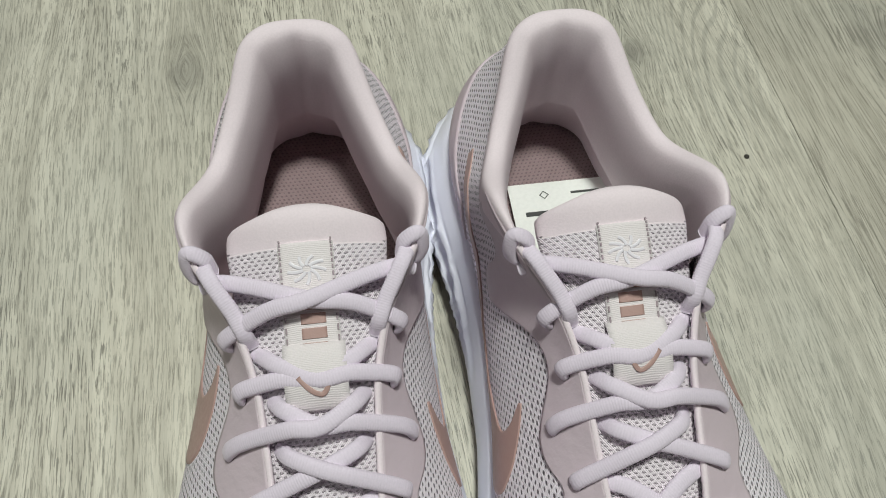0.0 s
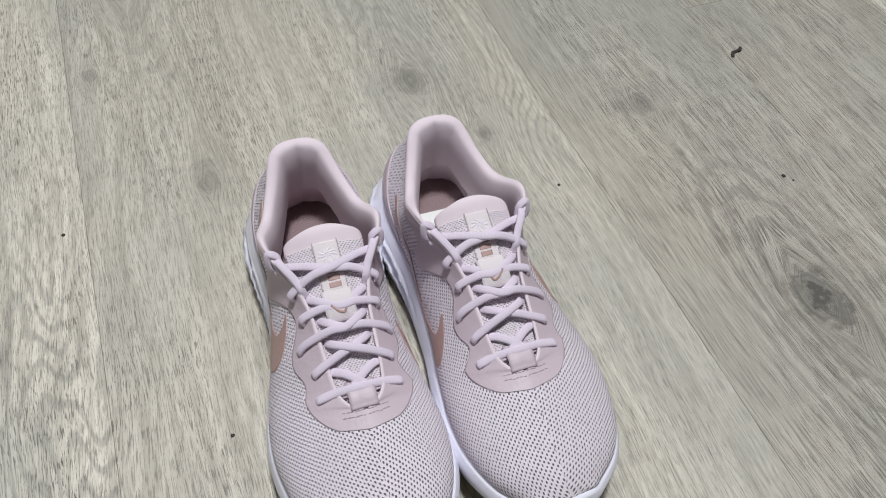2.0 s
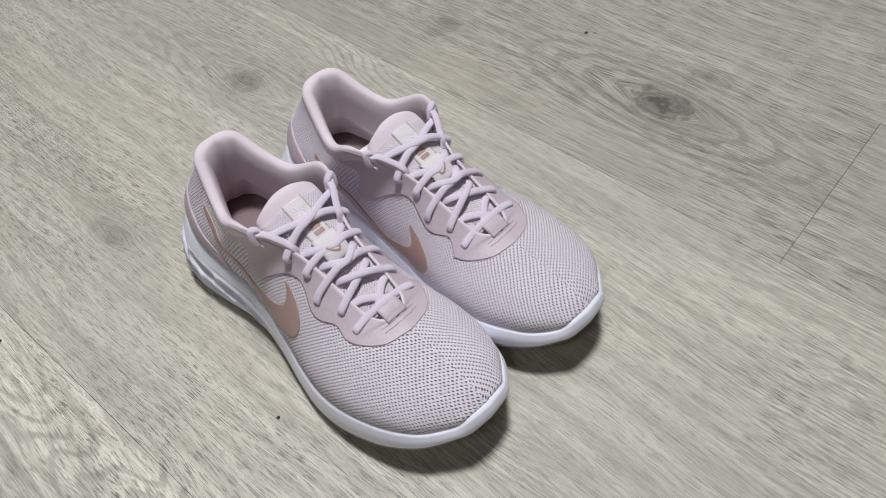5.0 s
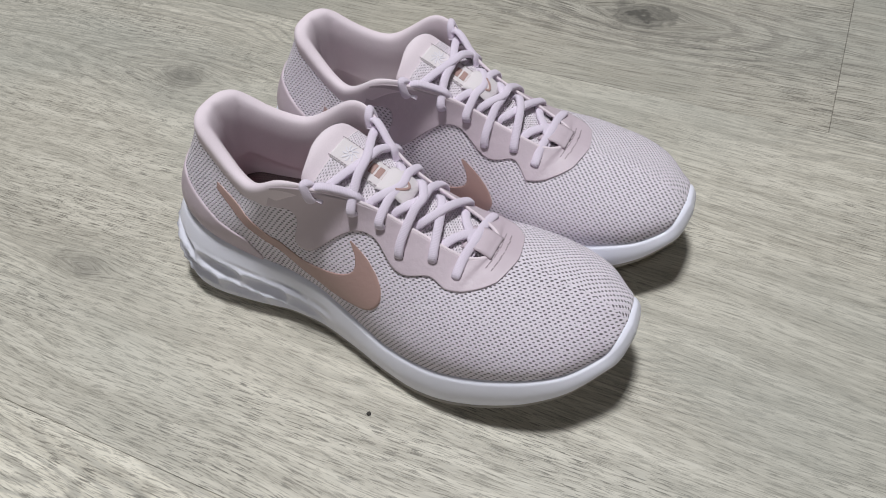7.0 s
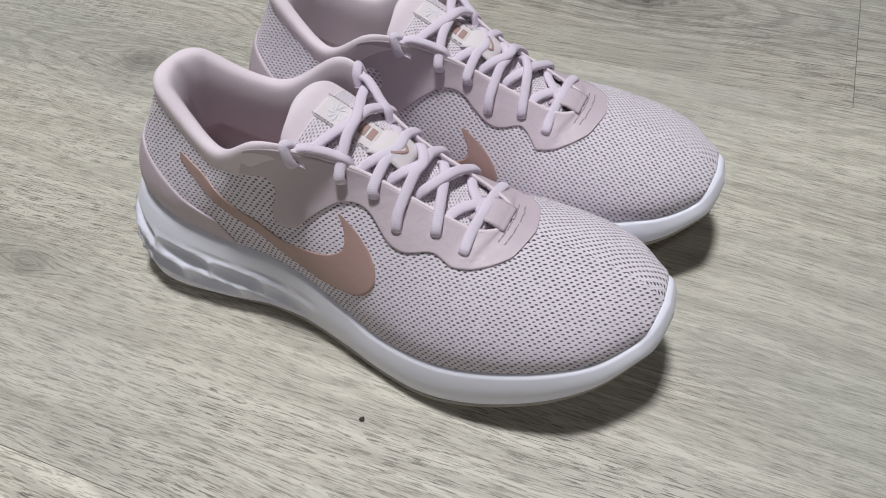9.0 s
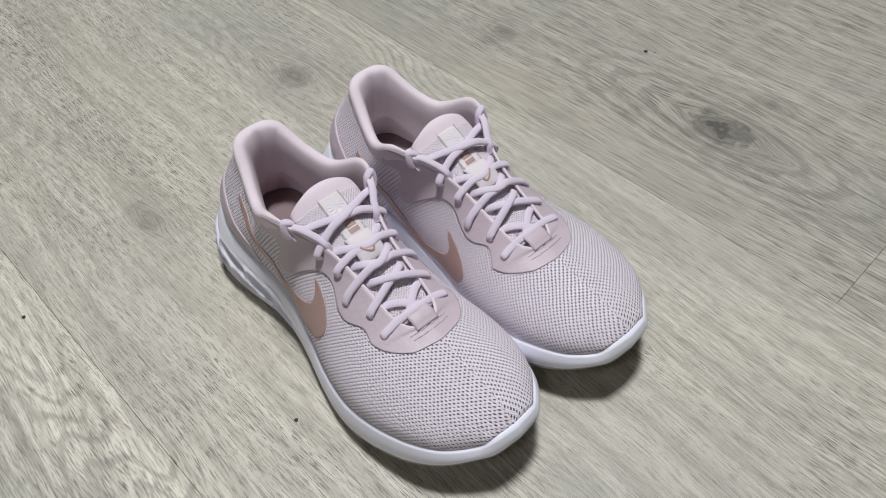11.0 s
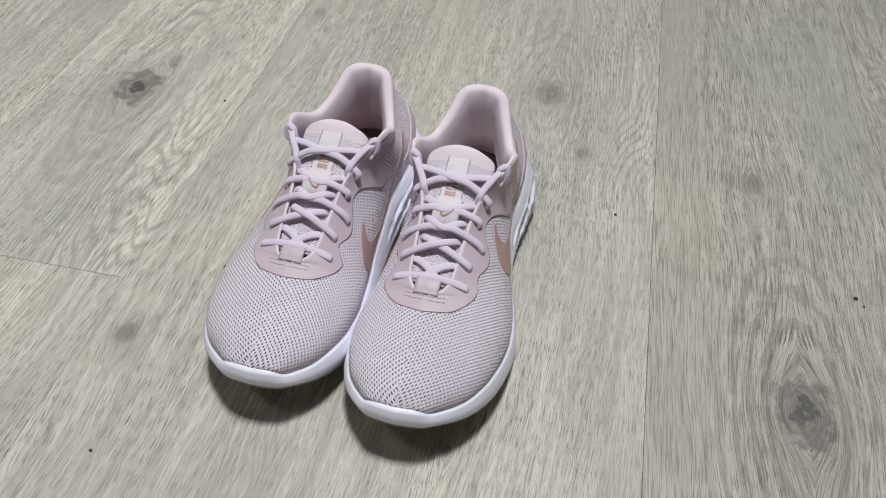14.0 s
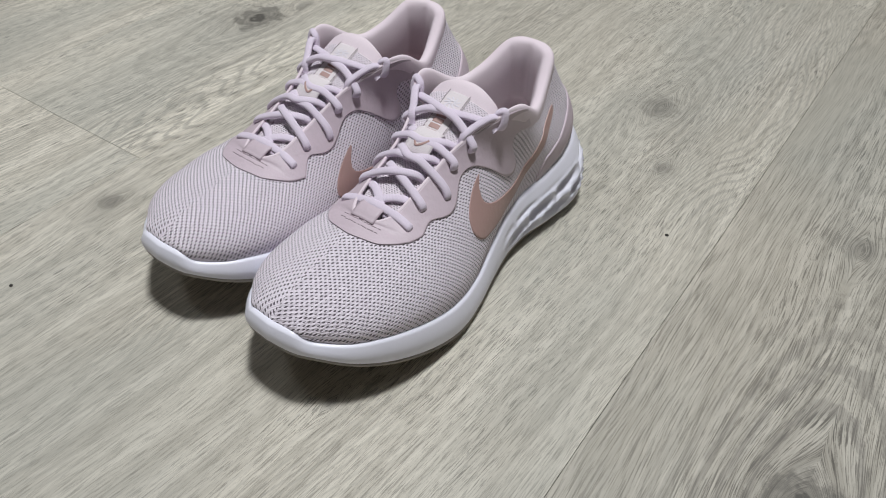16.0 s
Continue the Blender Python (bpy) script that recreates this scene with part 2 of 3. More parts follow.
    col = n.mix(n.math("MULTIPLY", whorl, n.span(streak, 0.35, 0.6, 0.25, 0.62)), col, (0.22, 0.205, 0.18))
    col = n.mix(n.math("MULTIPLY", stain, 0.88), col, (0.115, 0.108, 0.095))
    t.links.new(col, b.inputs["Base Color"])
    t.links.new(n.span(streak, 0.3, 0.7, 0.42, 0.58), b.inputs["Roughness"])
    h = n.math("SUBTRACT", n.math("MULTIPLY", streak, -0.6), n.math("MULTIPLY", n.span(pores, 0.555, 0.595), 0.6))
    t.links.new(n.bump(h, 0.5, 0.0004), b.inputs["Normal"])
    b.inputs["Specular IOR Level"].default_value = 0.4
    return m


FLOOR, FLOOR_GREY, FLOOR_PALE = floor_material(1.0, 44, 0.52), floor_material(0.80, 24, 0.78), floor_material(1.12, 50, 0.52)
# walls and ceiling are unseen; kept dark to hold bounced light off the shoes
PLASTER, CEILING = paint_material("wall_paint", (0.10, 0.10, 0.098)), paint_material("ceiling_paint", (0.16, 0.16, 0.158))
SEAM = smooth_material("joint_dark", (0.13, 0.12, 0.11), 0.8, 0.0002)


# ---- mesh helpers ----
def part(name, bm, mat, parent=None, label="", smooth=True):
    """Links a bmesh as one mesh object, under a thing or a part when given."""
    me = bpy.data.meshes.new(name)
    bm.normal_update()
    bm.to_mesh(me)
    bm.free()
    me.materials.append(mat)
    if smooth:
        me.polygons.foreach_set("use_smooth", [True] * len(me.polygons))
    ob = new(name, me)
    if parent:
        ob.parent = parent
    if label:
        ob["label"] = label
    return ob


def box(bm, lo, hi, m=None):
    vs = [bm.verts.new((x, y, z)) for x in (lo[0], hi[0]) for y in (lo[1], hi[1]) for z in (lo[2], hi[2])]
    if m:
        for v in vs:
            v.co = m @ v.co
    for f in ((0, 1, 3, 2), (4, 6, 7, 5), (0, 4, 5, 1), (2, 3, 7, 6), (0, 2, 6, 4), (1, 5, 7, 3)):
        bm.faces.new([vs[i] for i in f])
    return vs


def grid_mesh(P, uv=None, wrap_u=False, wrap_v=False, flip=False):
    """A bmesh from an array of points P[i][j], with UVs in metres when given."""
    bm = bmesh.new()
    nu, nv = P.shape[:2]
    vs = [[bm.verts.new(P[i, j]) for j in range(nv)] for i in range(nu)]
    layer = bm.loops.layers.uv.new("uv") if uv is not None else None
    for i in range(nu if wrap_u else nu - 1):
        for j in range(nv if wrap_v else nv - 1):
            ids = [(i, j), ((i + 1) % nu, j), ((i + 1) % nu, (j + 1) % nv), (i, (j + 1) % nv)]
            if flip:
                ids.reverse()
            corner = [vs[a][c] for a, c in ids]
            if len(set(corner)) < 4:
                continue
            f = bm.faces.new(corner)
            if layer:
                for loop, (a, c) in zip(f.loops, ids):
                    loop[layer].uv = uv[a, c]
    return bm


def spline(rows, n, at=None):
    """Catmull-Rom through rows, n samples, or at the given station numbers."""
    R = np.asarray(rows, float)
    s = np.linspace(0, len(R) - 1, n) if at is None else np.asarray(at, float)
    i = np.clip(np.floor(s).astype(int), 0, len(R) - 2)
    f = (s - i)[:, None]
    p1, p2 = R[i], R[i + 1]
    p0 = np.where((i > 0)[:, None], R[np.maximum(i - 1, 0)], 2 * p1 - p2)
    p3 = np.where((i < len(R) - 2)[:, None], R[np.minimum(i + 2, len(R) - 1)], 2 * p2 - p1)
    return 0.5 * (2 * p1 + (p2 - p0) * f + (2 * p0 - 5 * p1 + 4 * p2 - p3) * f ** 2 + (3 * p1 - p0 - 3 * p2 + p3) * f ** 3)


def unit(v):
    return v / np.maximum(np.linalg.norm(v, axis=-1, keepdims=True), 1e-9)


# ---- room ----
def room():
    half, th = 2.6, 0.12
    for name, lo, hi in (("wall_north", (-half - th, half, 0), (half + th, half + th, CEIL)), ("wall_south", (-half - th, -half - th, 0), (half + th, -half, CEIL)),
                         ("wall_east", (half, -half, 0), (half + th, half, CEIL)), ("wall_west", (-half - th, -half, 0), (-half, half, CEIL))):
        bm = bmesh.new()
        box(bm, lo, hi)
        tagged(part(name, bm, PLASTER, smooth=False), "plain unseen wall closing the room, dark grey to limit bounced light", "wall", kind="structure")
    bm = bmesh.new()
    box(bm, (-half - th, -half - th, CEIL), (half + th, half + th, CEIL + th))
    tagged(part("ceiling", bm, CEILING, smooth=False), "plain unseen ceiling closing the room, grey to limit bounced light", "ceiling", kind="structure")
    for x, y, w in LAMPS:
        unseen_lamp(x, y, w)
        # frame added around each unseen lamp; no such fixture is known
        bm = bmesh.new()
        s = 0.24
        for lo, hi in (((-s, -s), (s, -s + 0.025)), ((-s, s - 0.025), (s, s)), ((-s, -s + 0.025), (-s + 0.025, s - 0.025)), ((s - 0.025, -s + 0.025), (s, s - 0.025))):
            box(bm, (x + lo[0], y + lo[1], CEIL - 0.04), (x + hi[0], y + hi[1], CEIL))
        tagged(part("ceiling_light_frame", bm, CEILING, smooth=False), "unseen frame added around an overhead lamp", "ceiling light")


def plank_mesh(w, l, mat):
    bm = bmesh.new()
    e, d = 0.00035, 0.0002
    ring = lambda ex, z: [bm.verts.new((x, y, z)) for x, y in ((ex, ex), (w - ex, ex), (w - ex, l - ex), (ex, l - ex))]
    low, side, top = ring(0.00012, -0.005), ring(0.00012, -d), ring(e, 0.0)
    for a, c in ((low, side), (side, top)):
        for i in range(4):
            bm.faces.new((a[i], a[(i + 1) % 4], c[(i + 1) % 4], c[i]))
    bm.faces.new(top)
    me = bpy.data.meshes.new("plank")
    bm.to_mesh(me)
    bm.free()
    me.materials.append(mat)
    return me


def floor():
    bm = bmesh.new()
    box(bm, (-2.7, -2.7, -0.06), (2.7, 2.7, -0.0035))
    base = tagged(part("floor", bm, SEAM, smooth=False), "grey limed oak look vinyl plank floor with dark knots", "floor", kind="structure")
    w, l = 0.1997, 1.22
    me, grey, broad = plank_mesh(w, l, FLOOR_PALE), plank_mesh(w, l, FLOOR_GREY), plank_mesh(2 * w, l, FLOOR)
    ends = {-3: -0.52, -2: 0.0797, -1: -0.36, 1: -0.092, 2: 0.418, 3: -0.45}
    for k in range(-13, 14):
        if k == 0:
            continue
        lo = 0.0283 + k * w
        start = ends.get(k, (k * 0.437 + 0.61) % l)
        for j in range(-3, 3):
            mid = pose(0, 0, 0, 0, 0, math.degrees(GRAIN_TURN)) @ Vector((lo + w / 2, start + (j + 0.5) * l, 0))
            if abs(mid.x) > 2.75 or abs(mid.y) > 3.1:
                continue
            ob = new("plank", broad if k == -1 else grey if k in (1, 2, 5, -4) else me)
            ob.parent = base
            ob.matrix_local = pose(0, 0, 0, 0, 0, math.degrees(GRAIN_TURN)) @ pose(lo, start + j * l, 0)


room()
floor()

# ---- the running shoe (millimetres: x to its outer side, y from heel to toe, z up) ----
# stations from the toe tip to the middle of the heel: top edge, outer and inner edge on the sole, how upright the wall is
STATIONS = [
    ((0, 275.5, 50.5), (0, 277.5, 47.5), (0, 277.5, 47.5), 0.0),
    ((0, 272, 53.5), (14.5, 275.5, 46.5), (-14.5, 275.5, 46.5), 0.0),
    ((0, 266, 57), (22.5, 270.5, 40.8), (-22, 270.5, 40.8), 0.0),
    ((0, 255, 60.5), (37.5, 258, 38.3), (-33.5, 258, 38.3), 0.0),
    ((0, 241.5, 63.5), (47.5, 241, 35.8), (-40.5, 241.5, 35.8), 0.0),
    ((0, 229, 66), (53, 222, 31.5), (-44, 224, 31.5), 0.0),
    ((0, 217, 68.5), (55.5, 206, 28), (-44.5, 209, 28.5), 0.0),
    ((0, 206, 70.5), (56, 193, 25.5), (-44, 197, 26), 0.05),
    ((9, 201, 71), (55, 181, 24), (-42.5, 186, 25), 0.12),
    ((14, 192, 72.5), (53, 170, 23), (-41, 174, 24.5), 0.2),
    ((15.5, 178, 78), (50, 157, 23), (-39, 161, 25), 0.28),
    ((16.5, 162, 84.5), (46, 143, 25.5), (-37, 147, 27.5), 0.36),
    ((18, 147, 91.5), (42, 128, 29.5), (-36, 131, 31), 0.46),
    ((22.5, 132, 99), (38.5, 113, 33.5), (-35, 115, 34.5), 0.58),
    ((29.5, 120.5, 105.5), (37, 100, 36), (-34.5, 101, 36.5), 0.7),
    ((35, 109.5, 109.5), (36, 87, 37), (-34.5, 87, 37.5), 0.85),
    ((37, 97.5, 107.5), (36.5, 75, 38.5), (-35, 75, 39), 1.0),
    ((35.5, 84.5, 98.5), (37, 63, 40.5), (-36, 63, 41), 1.0),
    ((31.5, 71, 91), (37, 51, 43), (-36.5, 51, 43.5), 1.0),
    ((27.5, 59, 93.5), (36.5, 40, 45.5), (-36, 40, 46), 1.0),
    ((23.5, 48.5, 99), (34.2, 28, 48.5), (-34, 28, 49), 1.0),
    ((20.3, 39.5, 105.5), (29.5, 17.5, 51), (-29.5, 17.5, 51), 1.0),
    ((17, 32.5, 109.8), (22.5, 10, 53), (-22.5, 10, 53), 1.0),
    ((9.5, 27.5, 111.6), (12, 6, 54), (-12, 6, 54), 1.0),
    ((0, 26.5, 111.8), (0, 4.5, 54.5), (0, 4.5, 54.5), 1.0),
]
LAST = len(STATIONS) - 1


class Side:
    """One half of the upper as a surface: s runs over the stations, v from the sole (0) to the top edge (1)."""

    def __init__(self, outer):
        k = 1 if outer else 2
        sx = 1 if outer else -1
        self.outer, self.sx = outer, sx
        self.top = np.array([(r[0][0] * sx, r[0][1], r[0][2]) for r in STATIONS], float)
        self.low = np.array([r[k] for r in STATIONS], float)
        self.up = np.array([[r[3]] for r in STATIONS], float)
        self.lookup = None

    def point(self, s, v):
        s, v = np.broadcast_arrays(np.asarray(s, float), np.asarray(v, float))
        shape = s.shape
        s, v = s.ravel(), np.clip(v.ravel(), 0, 1)[:, None]
        T, B, q = spline(self.top, 0, s), spline(self.low, 0, s), np.clip(spline(self.up, 0, s), 0, 1)
        T[:, 0] = np.where(s <= 7.0, 0.0, np.maximum(T[:, 0] * self.sx, 0.0) * self.sx)
        h = T[:, 2:] - B[:, 2:]
        zero = np.zeros_like(h)
        dx, dy = B[:, :1] - T[:, :1], B[:, 1:2] - T[:, 1:2]
        out = self.sx * (5.5 + 1.5 * q) * np.minimum(np.abs(dx) / 14 + q * 0.4, 1)
        hb = np.hstack([out, zero, h * (0.55 - 0.2 * q)])
        ht = np.hstack([dx * (0.68 - 0.5 * q), dy * (0.55 - 0.2 * q), -h * (0.04 + 0.33 * q)])
        P = (1 - v) ** 3 * B + 3 * v * (1 - v) ** 2 * (B + hb) + 3 * v * v * (1 - v) * (T + ht) + v ** 3 * T
        return P.reshape(*shape, 3)

    def normal(self, s, v):
        s, v = np.broadcast_arrays(np.asarray(s, float), np.asarray(v, float))
        ds = self.point(np.minimum(s + 0.02, LAST), v) - self.point(np.maximum(s - 0.02, 0), v)
        dv = self.point(s, np.minimum(v + 0.01, 1)) - self.point(s, np.maximum(v - 0.01, 0))
        n = unit(np.cross(dv, ds))
        return n * self.sx

    def find(self, **want):
        """Nearest (s, v) to the coordinates given as x=, y= or z=."""
        if self.lookup is None:
            S, V = np.meshgrid(np.linspace(0, LAST, 481), np.linspace(0, 1, 121), indexing="ij")
            self.lookup = S, V, self.point(S, V)
        S, V, P = self.lookup
        d = sum((P[..., "xyz".index(k)] - w) ** 2 for k, w in want.items())
        i = np.unravel_index(np.argmin(d), d.shape)
        return S[i], V[i]

    def patch(self, S, V, lift, edge=0.0, flip=False):
        """Points of a raised patch over the parameter grids S, V, with its rim drawn down to the surface."""
        P = self.point(S, V) + self.normal(S, V) * lift
        Q = self.point(S, V) + self.normal(S, V) * edge
        rim = np.pad(P, ((1, 1), (1, 1), (0, 0)), mode="edge")
        low = np.pad(Q, ((1, 1), (1, 1), (0, 0)), mode="edge")
        rim[0], rim[-1], rim[:, 0], rim[:, -1] = low[0], low[-1], low[:, 0], low[:, -1]
        return rim


OUT, INN = Side(True), Side(False)
MM = 0.001


def bottom_z(y):
    """Height of the underside of the sole: the toe springs up, the heel is bevelled."""
    y = np.asarray(y, float)
    toe = np.clip((y - 174) / 102, 0, 1.05) ** 1.5 * 33
    heel = np.clip((36 - y) / 42, 0, 1) ** 2 * 14
    arch = np.exp(-((y - 100) / 28) ** 2) * 2.0
    return toe + heel + arch


def loop_stations(n):
    """The stations all round: outer side from toe to heel, then inner side back to the toe."""
    a = np.linspace(0, LAST, n)
    return a, a[::-1][1:-1]


def outline(n):
    """The sole's edge all round with its outward direction, at n samples a side."""
    a, b = loop_stations(n)
    P = np.vstack([spline(OUT.low, 0, a), spline(INN.low, 0, b)])
    d = np.roll(P, -1, 0) - np.roll(P, 1, 0)
    d[:, 2] = 0
    out = unit(np.stack([-d[:, 1], d[:, 0], np.zeros(len(d))], 1))
    centre = np.array([4, 140, 0])
    if np.sum((P - centre)[:, :2] * out[:, :2]) < 0:
        out = -out
    return P, out, np.concatenate([a, b])


def midsole(n=340):
    P, out, st = outline(n)
    rows = 38
    grid = np.zeros((len(P), rows + 5, 3))
    z0 = bottom_z(P[:, 1]) + 2.6
    ztop = P[:, 2] + 1.5
    heel = np.clip((st - 11) / 9, 0, 1) ** 1.5
    run = np.concatenate([[0], np.cumsum(np.linalg.norm(np.diff(P, axis=0), axis=1))])
    run = np.abs(run - run[n - 1])
    for j in range(rows):
        f = j / (rows - 1)
        flare = heel * (9.0 * (1 - f) ** 0.9 * min(1, f / 0.12 + 0.35) + 2.5 * math.sin(math.pi * f))
        plain = 1.7 + 3.4 * math.sin(math.pi * ((1 - f) * 0.74 + 0.02)) - 1.4 * (1 - min(1, f / 0.12)) ** 2
        # sculpted hollows along the heel: slanting rows of lens shapes
        zone = np.clip((st - 12.3) / 2.5, 0, 1) * np.clip((0.74 - f) / 0.12, 0, 1) * np.clip((f - 0.10) / 0.16, 0, 1)
        row = (f * (ztop - z0) + run * 0.20) / 10.5
        along = run / 31 + 0.5 * np.floor(row)
        lens = np.clip(np.sin(np.pi * (row % 1.0)), 0, 1) * np.clip(np.sin(np.pi * (along % 1.0)), 0, 1) ** 0.6
        off = plain + flare - zone * (lens ** 0.8 * 6.4 - 1.8)
        lip = -1.8 * max(0.0, (f - 0.9) / 0.1) ** 2
        off = off + lip
        z = z0 + (ztop - z0) * f
        grid[:, j] = P + out * off[:, None]
        grid[:, j, 2] = z
    for k, (inset, dz) in enumerate(((-2.5, 0.2), (-6.0, -1.5), (-9.0, -4.0))):
        grid[:, rows + k] = P + out * inset
        grid[:, rows + k, 2] = ztop + dz
    # close the underside
    under = np.zeros((len(P), 2, 3))
    for k, inset in enumerate((-8.0, -1.0)):
        under[:, k] = P + out * (inset + heel * 2)[:, None]
        under[:, k, 2] = z0 - 0.3
    full = np.concatenate([under, grid[:, :rows + 3]], 1)
    return full


def outsole(n=200):
    P, out, st = outline(n)
    heel = np.clip((st - 11) / 9, 0, 1) ** 1.5
    prof = ((-26, 0.4), (-14, 0.1), (-4.0, 0.0), (2.2, 0.2), (3.6, 0.7), (4.1, 1.5), (3.7, 2.2), (-0.6, 2.5), (-4, 2.6))
    grid = np.zeros((len(P), len(prof), 3))
    for k, (o, z) in enumerate(prof):
        p = P + out * (o + heel * 4.5)[:, None]
        p[:, 0] = np.where(np.abs(o) > 10, P[:, 0] * (1 + o / 45), p[:, 0])
        grid[:, k] = p
        grid[:, k, 2] = bottom_z(np.clip(P[:, 1], -6, 283)) + z
    return grid


def half_grid(side, ns, nv):
    """Upper half, with UVs: along the shoe and down the section, in metres."""
    s = np.linspace(0, LAST, ns)
    v = np.linspace(0, 1, nv)
    S, V = np.meshgrid(s, v, indexing="ij")
    P = side.point(S, V)
    across = (np.abs(P[..., 0]) + 90 - P[..., 2]) * 0.85
    return P, np.stack([P[..., 1] * MM, across * MM], -1)


# collar and throat reach, as station numbers
COLLAR_FROM = 14.2


def lining_rows(n):
    a = np.linspace(COLLAR_FROM, LAST, n)
    b = a[::-1][1:]
    T = np.vstack([spline(OUT.top, 0, a), spline(INN.top, 0, b)])
    st = np.concatenate([a, b])
    for _ in range(3):
        T = np.stack([np.convolve(np.pad(T[:, k], 3, mode="edge"), np.ones(7) / 7, "valid") for k in range(3)], 1)
    d = np.gradient(T, axis=0)
    d[:, 2] = 0
    out = unit(np.stack([-d[:, 1], d[:, 0], np.zeros(len(d))], 1))
    if np.sum((T - np.array([0, 70, 0]))[:, :2] * out[:, :2]) < 0:
        out = -out
    return T, out, st


def lining(n=110):
    T, out, st = lining_rows(n)
    front = np.clip((st - COLLAR_FROM) / 3.0, 0, 1)
    front = front * front * (3 - 2 * front)
    back = np.clip((st - 19) / 4, 0, 1)
    crease = np.exp(-((st - LAST) / 0.35) ** 2)
    pad = 2.5 + 5.0 * front + 1.5 * back - 1.6 * crease
    lip = 4 + 9 * front + 2 * back
    prof = ((0.10, -1.0, 0), (0.17, -0.9, 0.0), (0.20, -0.45, 0.0), (0.16, -0.08, 0.6), (-0.02, 0.0, 2.0), (-0.35, 0.0, 2.4), (-0.75, 0.0, 0.6),
            (-1.0, -0.25, -2.0), (-1.12, -0.7, -4), (-1.10, -1.3, -6), (-1.0, -2.0, -8))
    grid = np.zeros((len(T), len(prof) + 6, 3))
    for k, (o, l, z) in enumerate(prof):
        grid[:, k] = T + out * (o * pad)[:, None]
        grid[:, k, 2] = T[:, 2] + l * lip + z
    base = grid[:, len(prof) - 1].copy()
    for k in range(6):
        f = (k + 1) / 6
        p = base.copy()
        p[:, 2] = base[:, 2] * (1 - f) + 47.5 * f
        swell = 3.0 * math.sin(math.pi * f)
        p[:, :2] += out[:, :2] * (swell + 2.5 * f + 9.0 * f * back[:, None]) * front[:, None]
        grid[:, len(prof) + k] = p
    fine = spline_columns(grid, 54)
    return fine


def spline_columns(grid, n):
    s = np.linspace(0, grid.shape[1] - 1, n)
    return np.stack([spline(row, 0, s) for row in grid])


TONGUE = [(206, 66, 15), (196, 70, 17), (184, 75.5, 18), (170, 82, 19), (156, 89, 20), (142, 96, 21), (128, 103, 22.5), (118, 108, 23.5), (112, 110.5, 24), (107, 112.5, 23), (103.5, 113, 19), (101, 111.5, 12)]


def tongue_point(t, x, lift=0.0):
    """Surface of the tongue: t runs from toe to top, x across in millimetres."""
    t, x, lift = np.broadcast_arrays(np.asarray(t, float), np.asarray(x, float), np.asarray(lift, float))
    shape = t.shape
    t, x, lift = t.ravel(), x.ravel(), lift.ravel()
    c = spline(TONGUE, 0, t)
    d = spline(TONGUE, 0, np.minimum(t + 0.05, len(TONGUE) - 1)) - spline(TONGUE, 0, np.maximum(t - 0.05, 0))
    ty, tz = d[:, 0], d[:, 1]
    ln = np.maximum(np.hypot(ty, tz), 1e-6)
    ny, nz = tz / ln, -ty / ln
    flip = np.where(nz < 0, -1, 1)
    sag = 0.0125 * x ** 2
    P = np.stack([x, c[:, 0] + ny * flip * (lift - sag), c[:, 1] + nz * flip * (lift - sag)], 1)
    return P.reshape(*shape, 3)


def tongue_grid(t0, t1, nt, swell=0.0):
    """A closed flat tube of the tongue between two stations: top face, rounded edges, under face."""
    nx = 28
    ts = np.linspace(t0, t1, nt)
    grid, uv = np.zeros((nt, 2 * nx, 3)), np.zeros((nt, 2 * nx, 2))
    run = 0
    last = None
    for i, t in enumerate(ts):
        w = float(spline(TONGUE, 0, [t])[0, 2])
        thick = 5.5 + swell * math.sin(math.pi * min(1, (t - t0) / max(t1 - t0, 1e-6) * 1.0))
        a = np.pi * (np.arange(2 * nx) + 0.5) / nx
        ca, sa = np.cos(a), np.sin(a)
        x = w * np.sign(ca) * np.abs(ca) ** 0.75
        lift = np.where(sa > 0, swell * 0.6 * sa * math.sin(math.pi * (i / (nt - 1))) if swell else 0.0, 0) + thick * 0.5 * (np.sign(sa) * np.abs(sa) ** 0.6 - 1)
        for j in range(2 * nx):
            grid[i, j] = tongue_point(t, x[j], lift[j])
        c = spline(TONGUE, 0, [t])[0]
        if last is not None:
            run += math.hypot(c[0] - last[0], c[1] - last[1])
        last = c
        uv[i, :, 0], uv[i, :, 1] = x * MM, run * MM
    return grid, uv


HOLES = [(22.5, 192, 67), (22, 178, 73), (28, 162, 76), (23.5, 149, 87), (31, 137, 94), (36.5, 118, 101)]


def sweep(path, wide, thick, up, sides=14, taper=True):
    """An oval cord along a path of points, its flat side turned to the directions up; returns points and UVs."""
    p = spline(path, 46)
    u = spline(up, 46)
    tang = unit(np.gradient(p, axis=0))
    sidev = unit(np.cross(tang, u))
    nrm = unit(np.cross(sidev, tang))
    a = 2 * np.pi * np.arange(sides) / sides
    run = np.concatenate([[0], np.cumsum(np.linalg.norm(np.diff(p, axis=0), axis=1))])
    grid = p[:, None] + sidev[:, None] * (np.sign(np.cos(a)) * np.abs(np.cos(a)) ** 0.8 * wide / 2)[None, :, None] + nrm[:, None] * (np.sign(np.sin(a)) * np.abs(np.sin(a)) ** 0.8 * thick / 2)[None, :, None]
    uv = np.stack([np.repeat(run[:, None], sides, 1) * MM, np.repeat(a[None] * wide / 6.3, len(p), 0) * MM], -1)
    return grid, uv


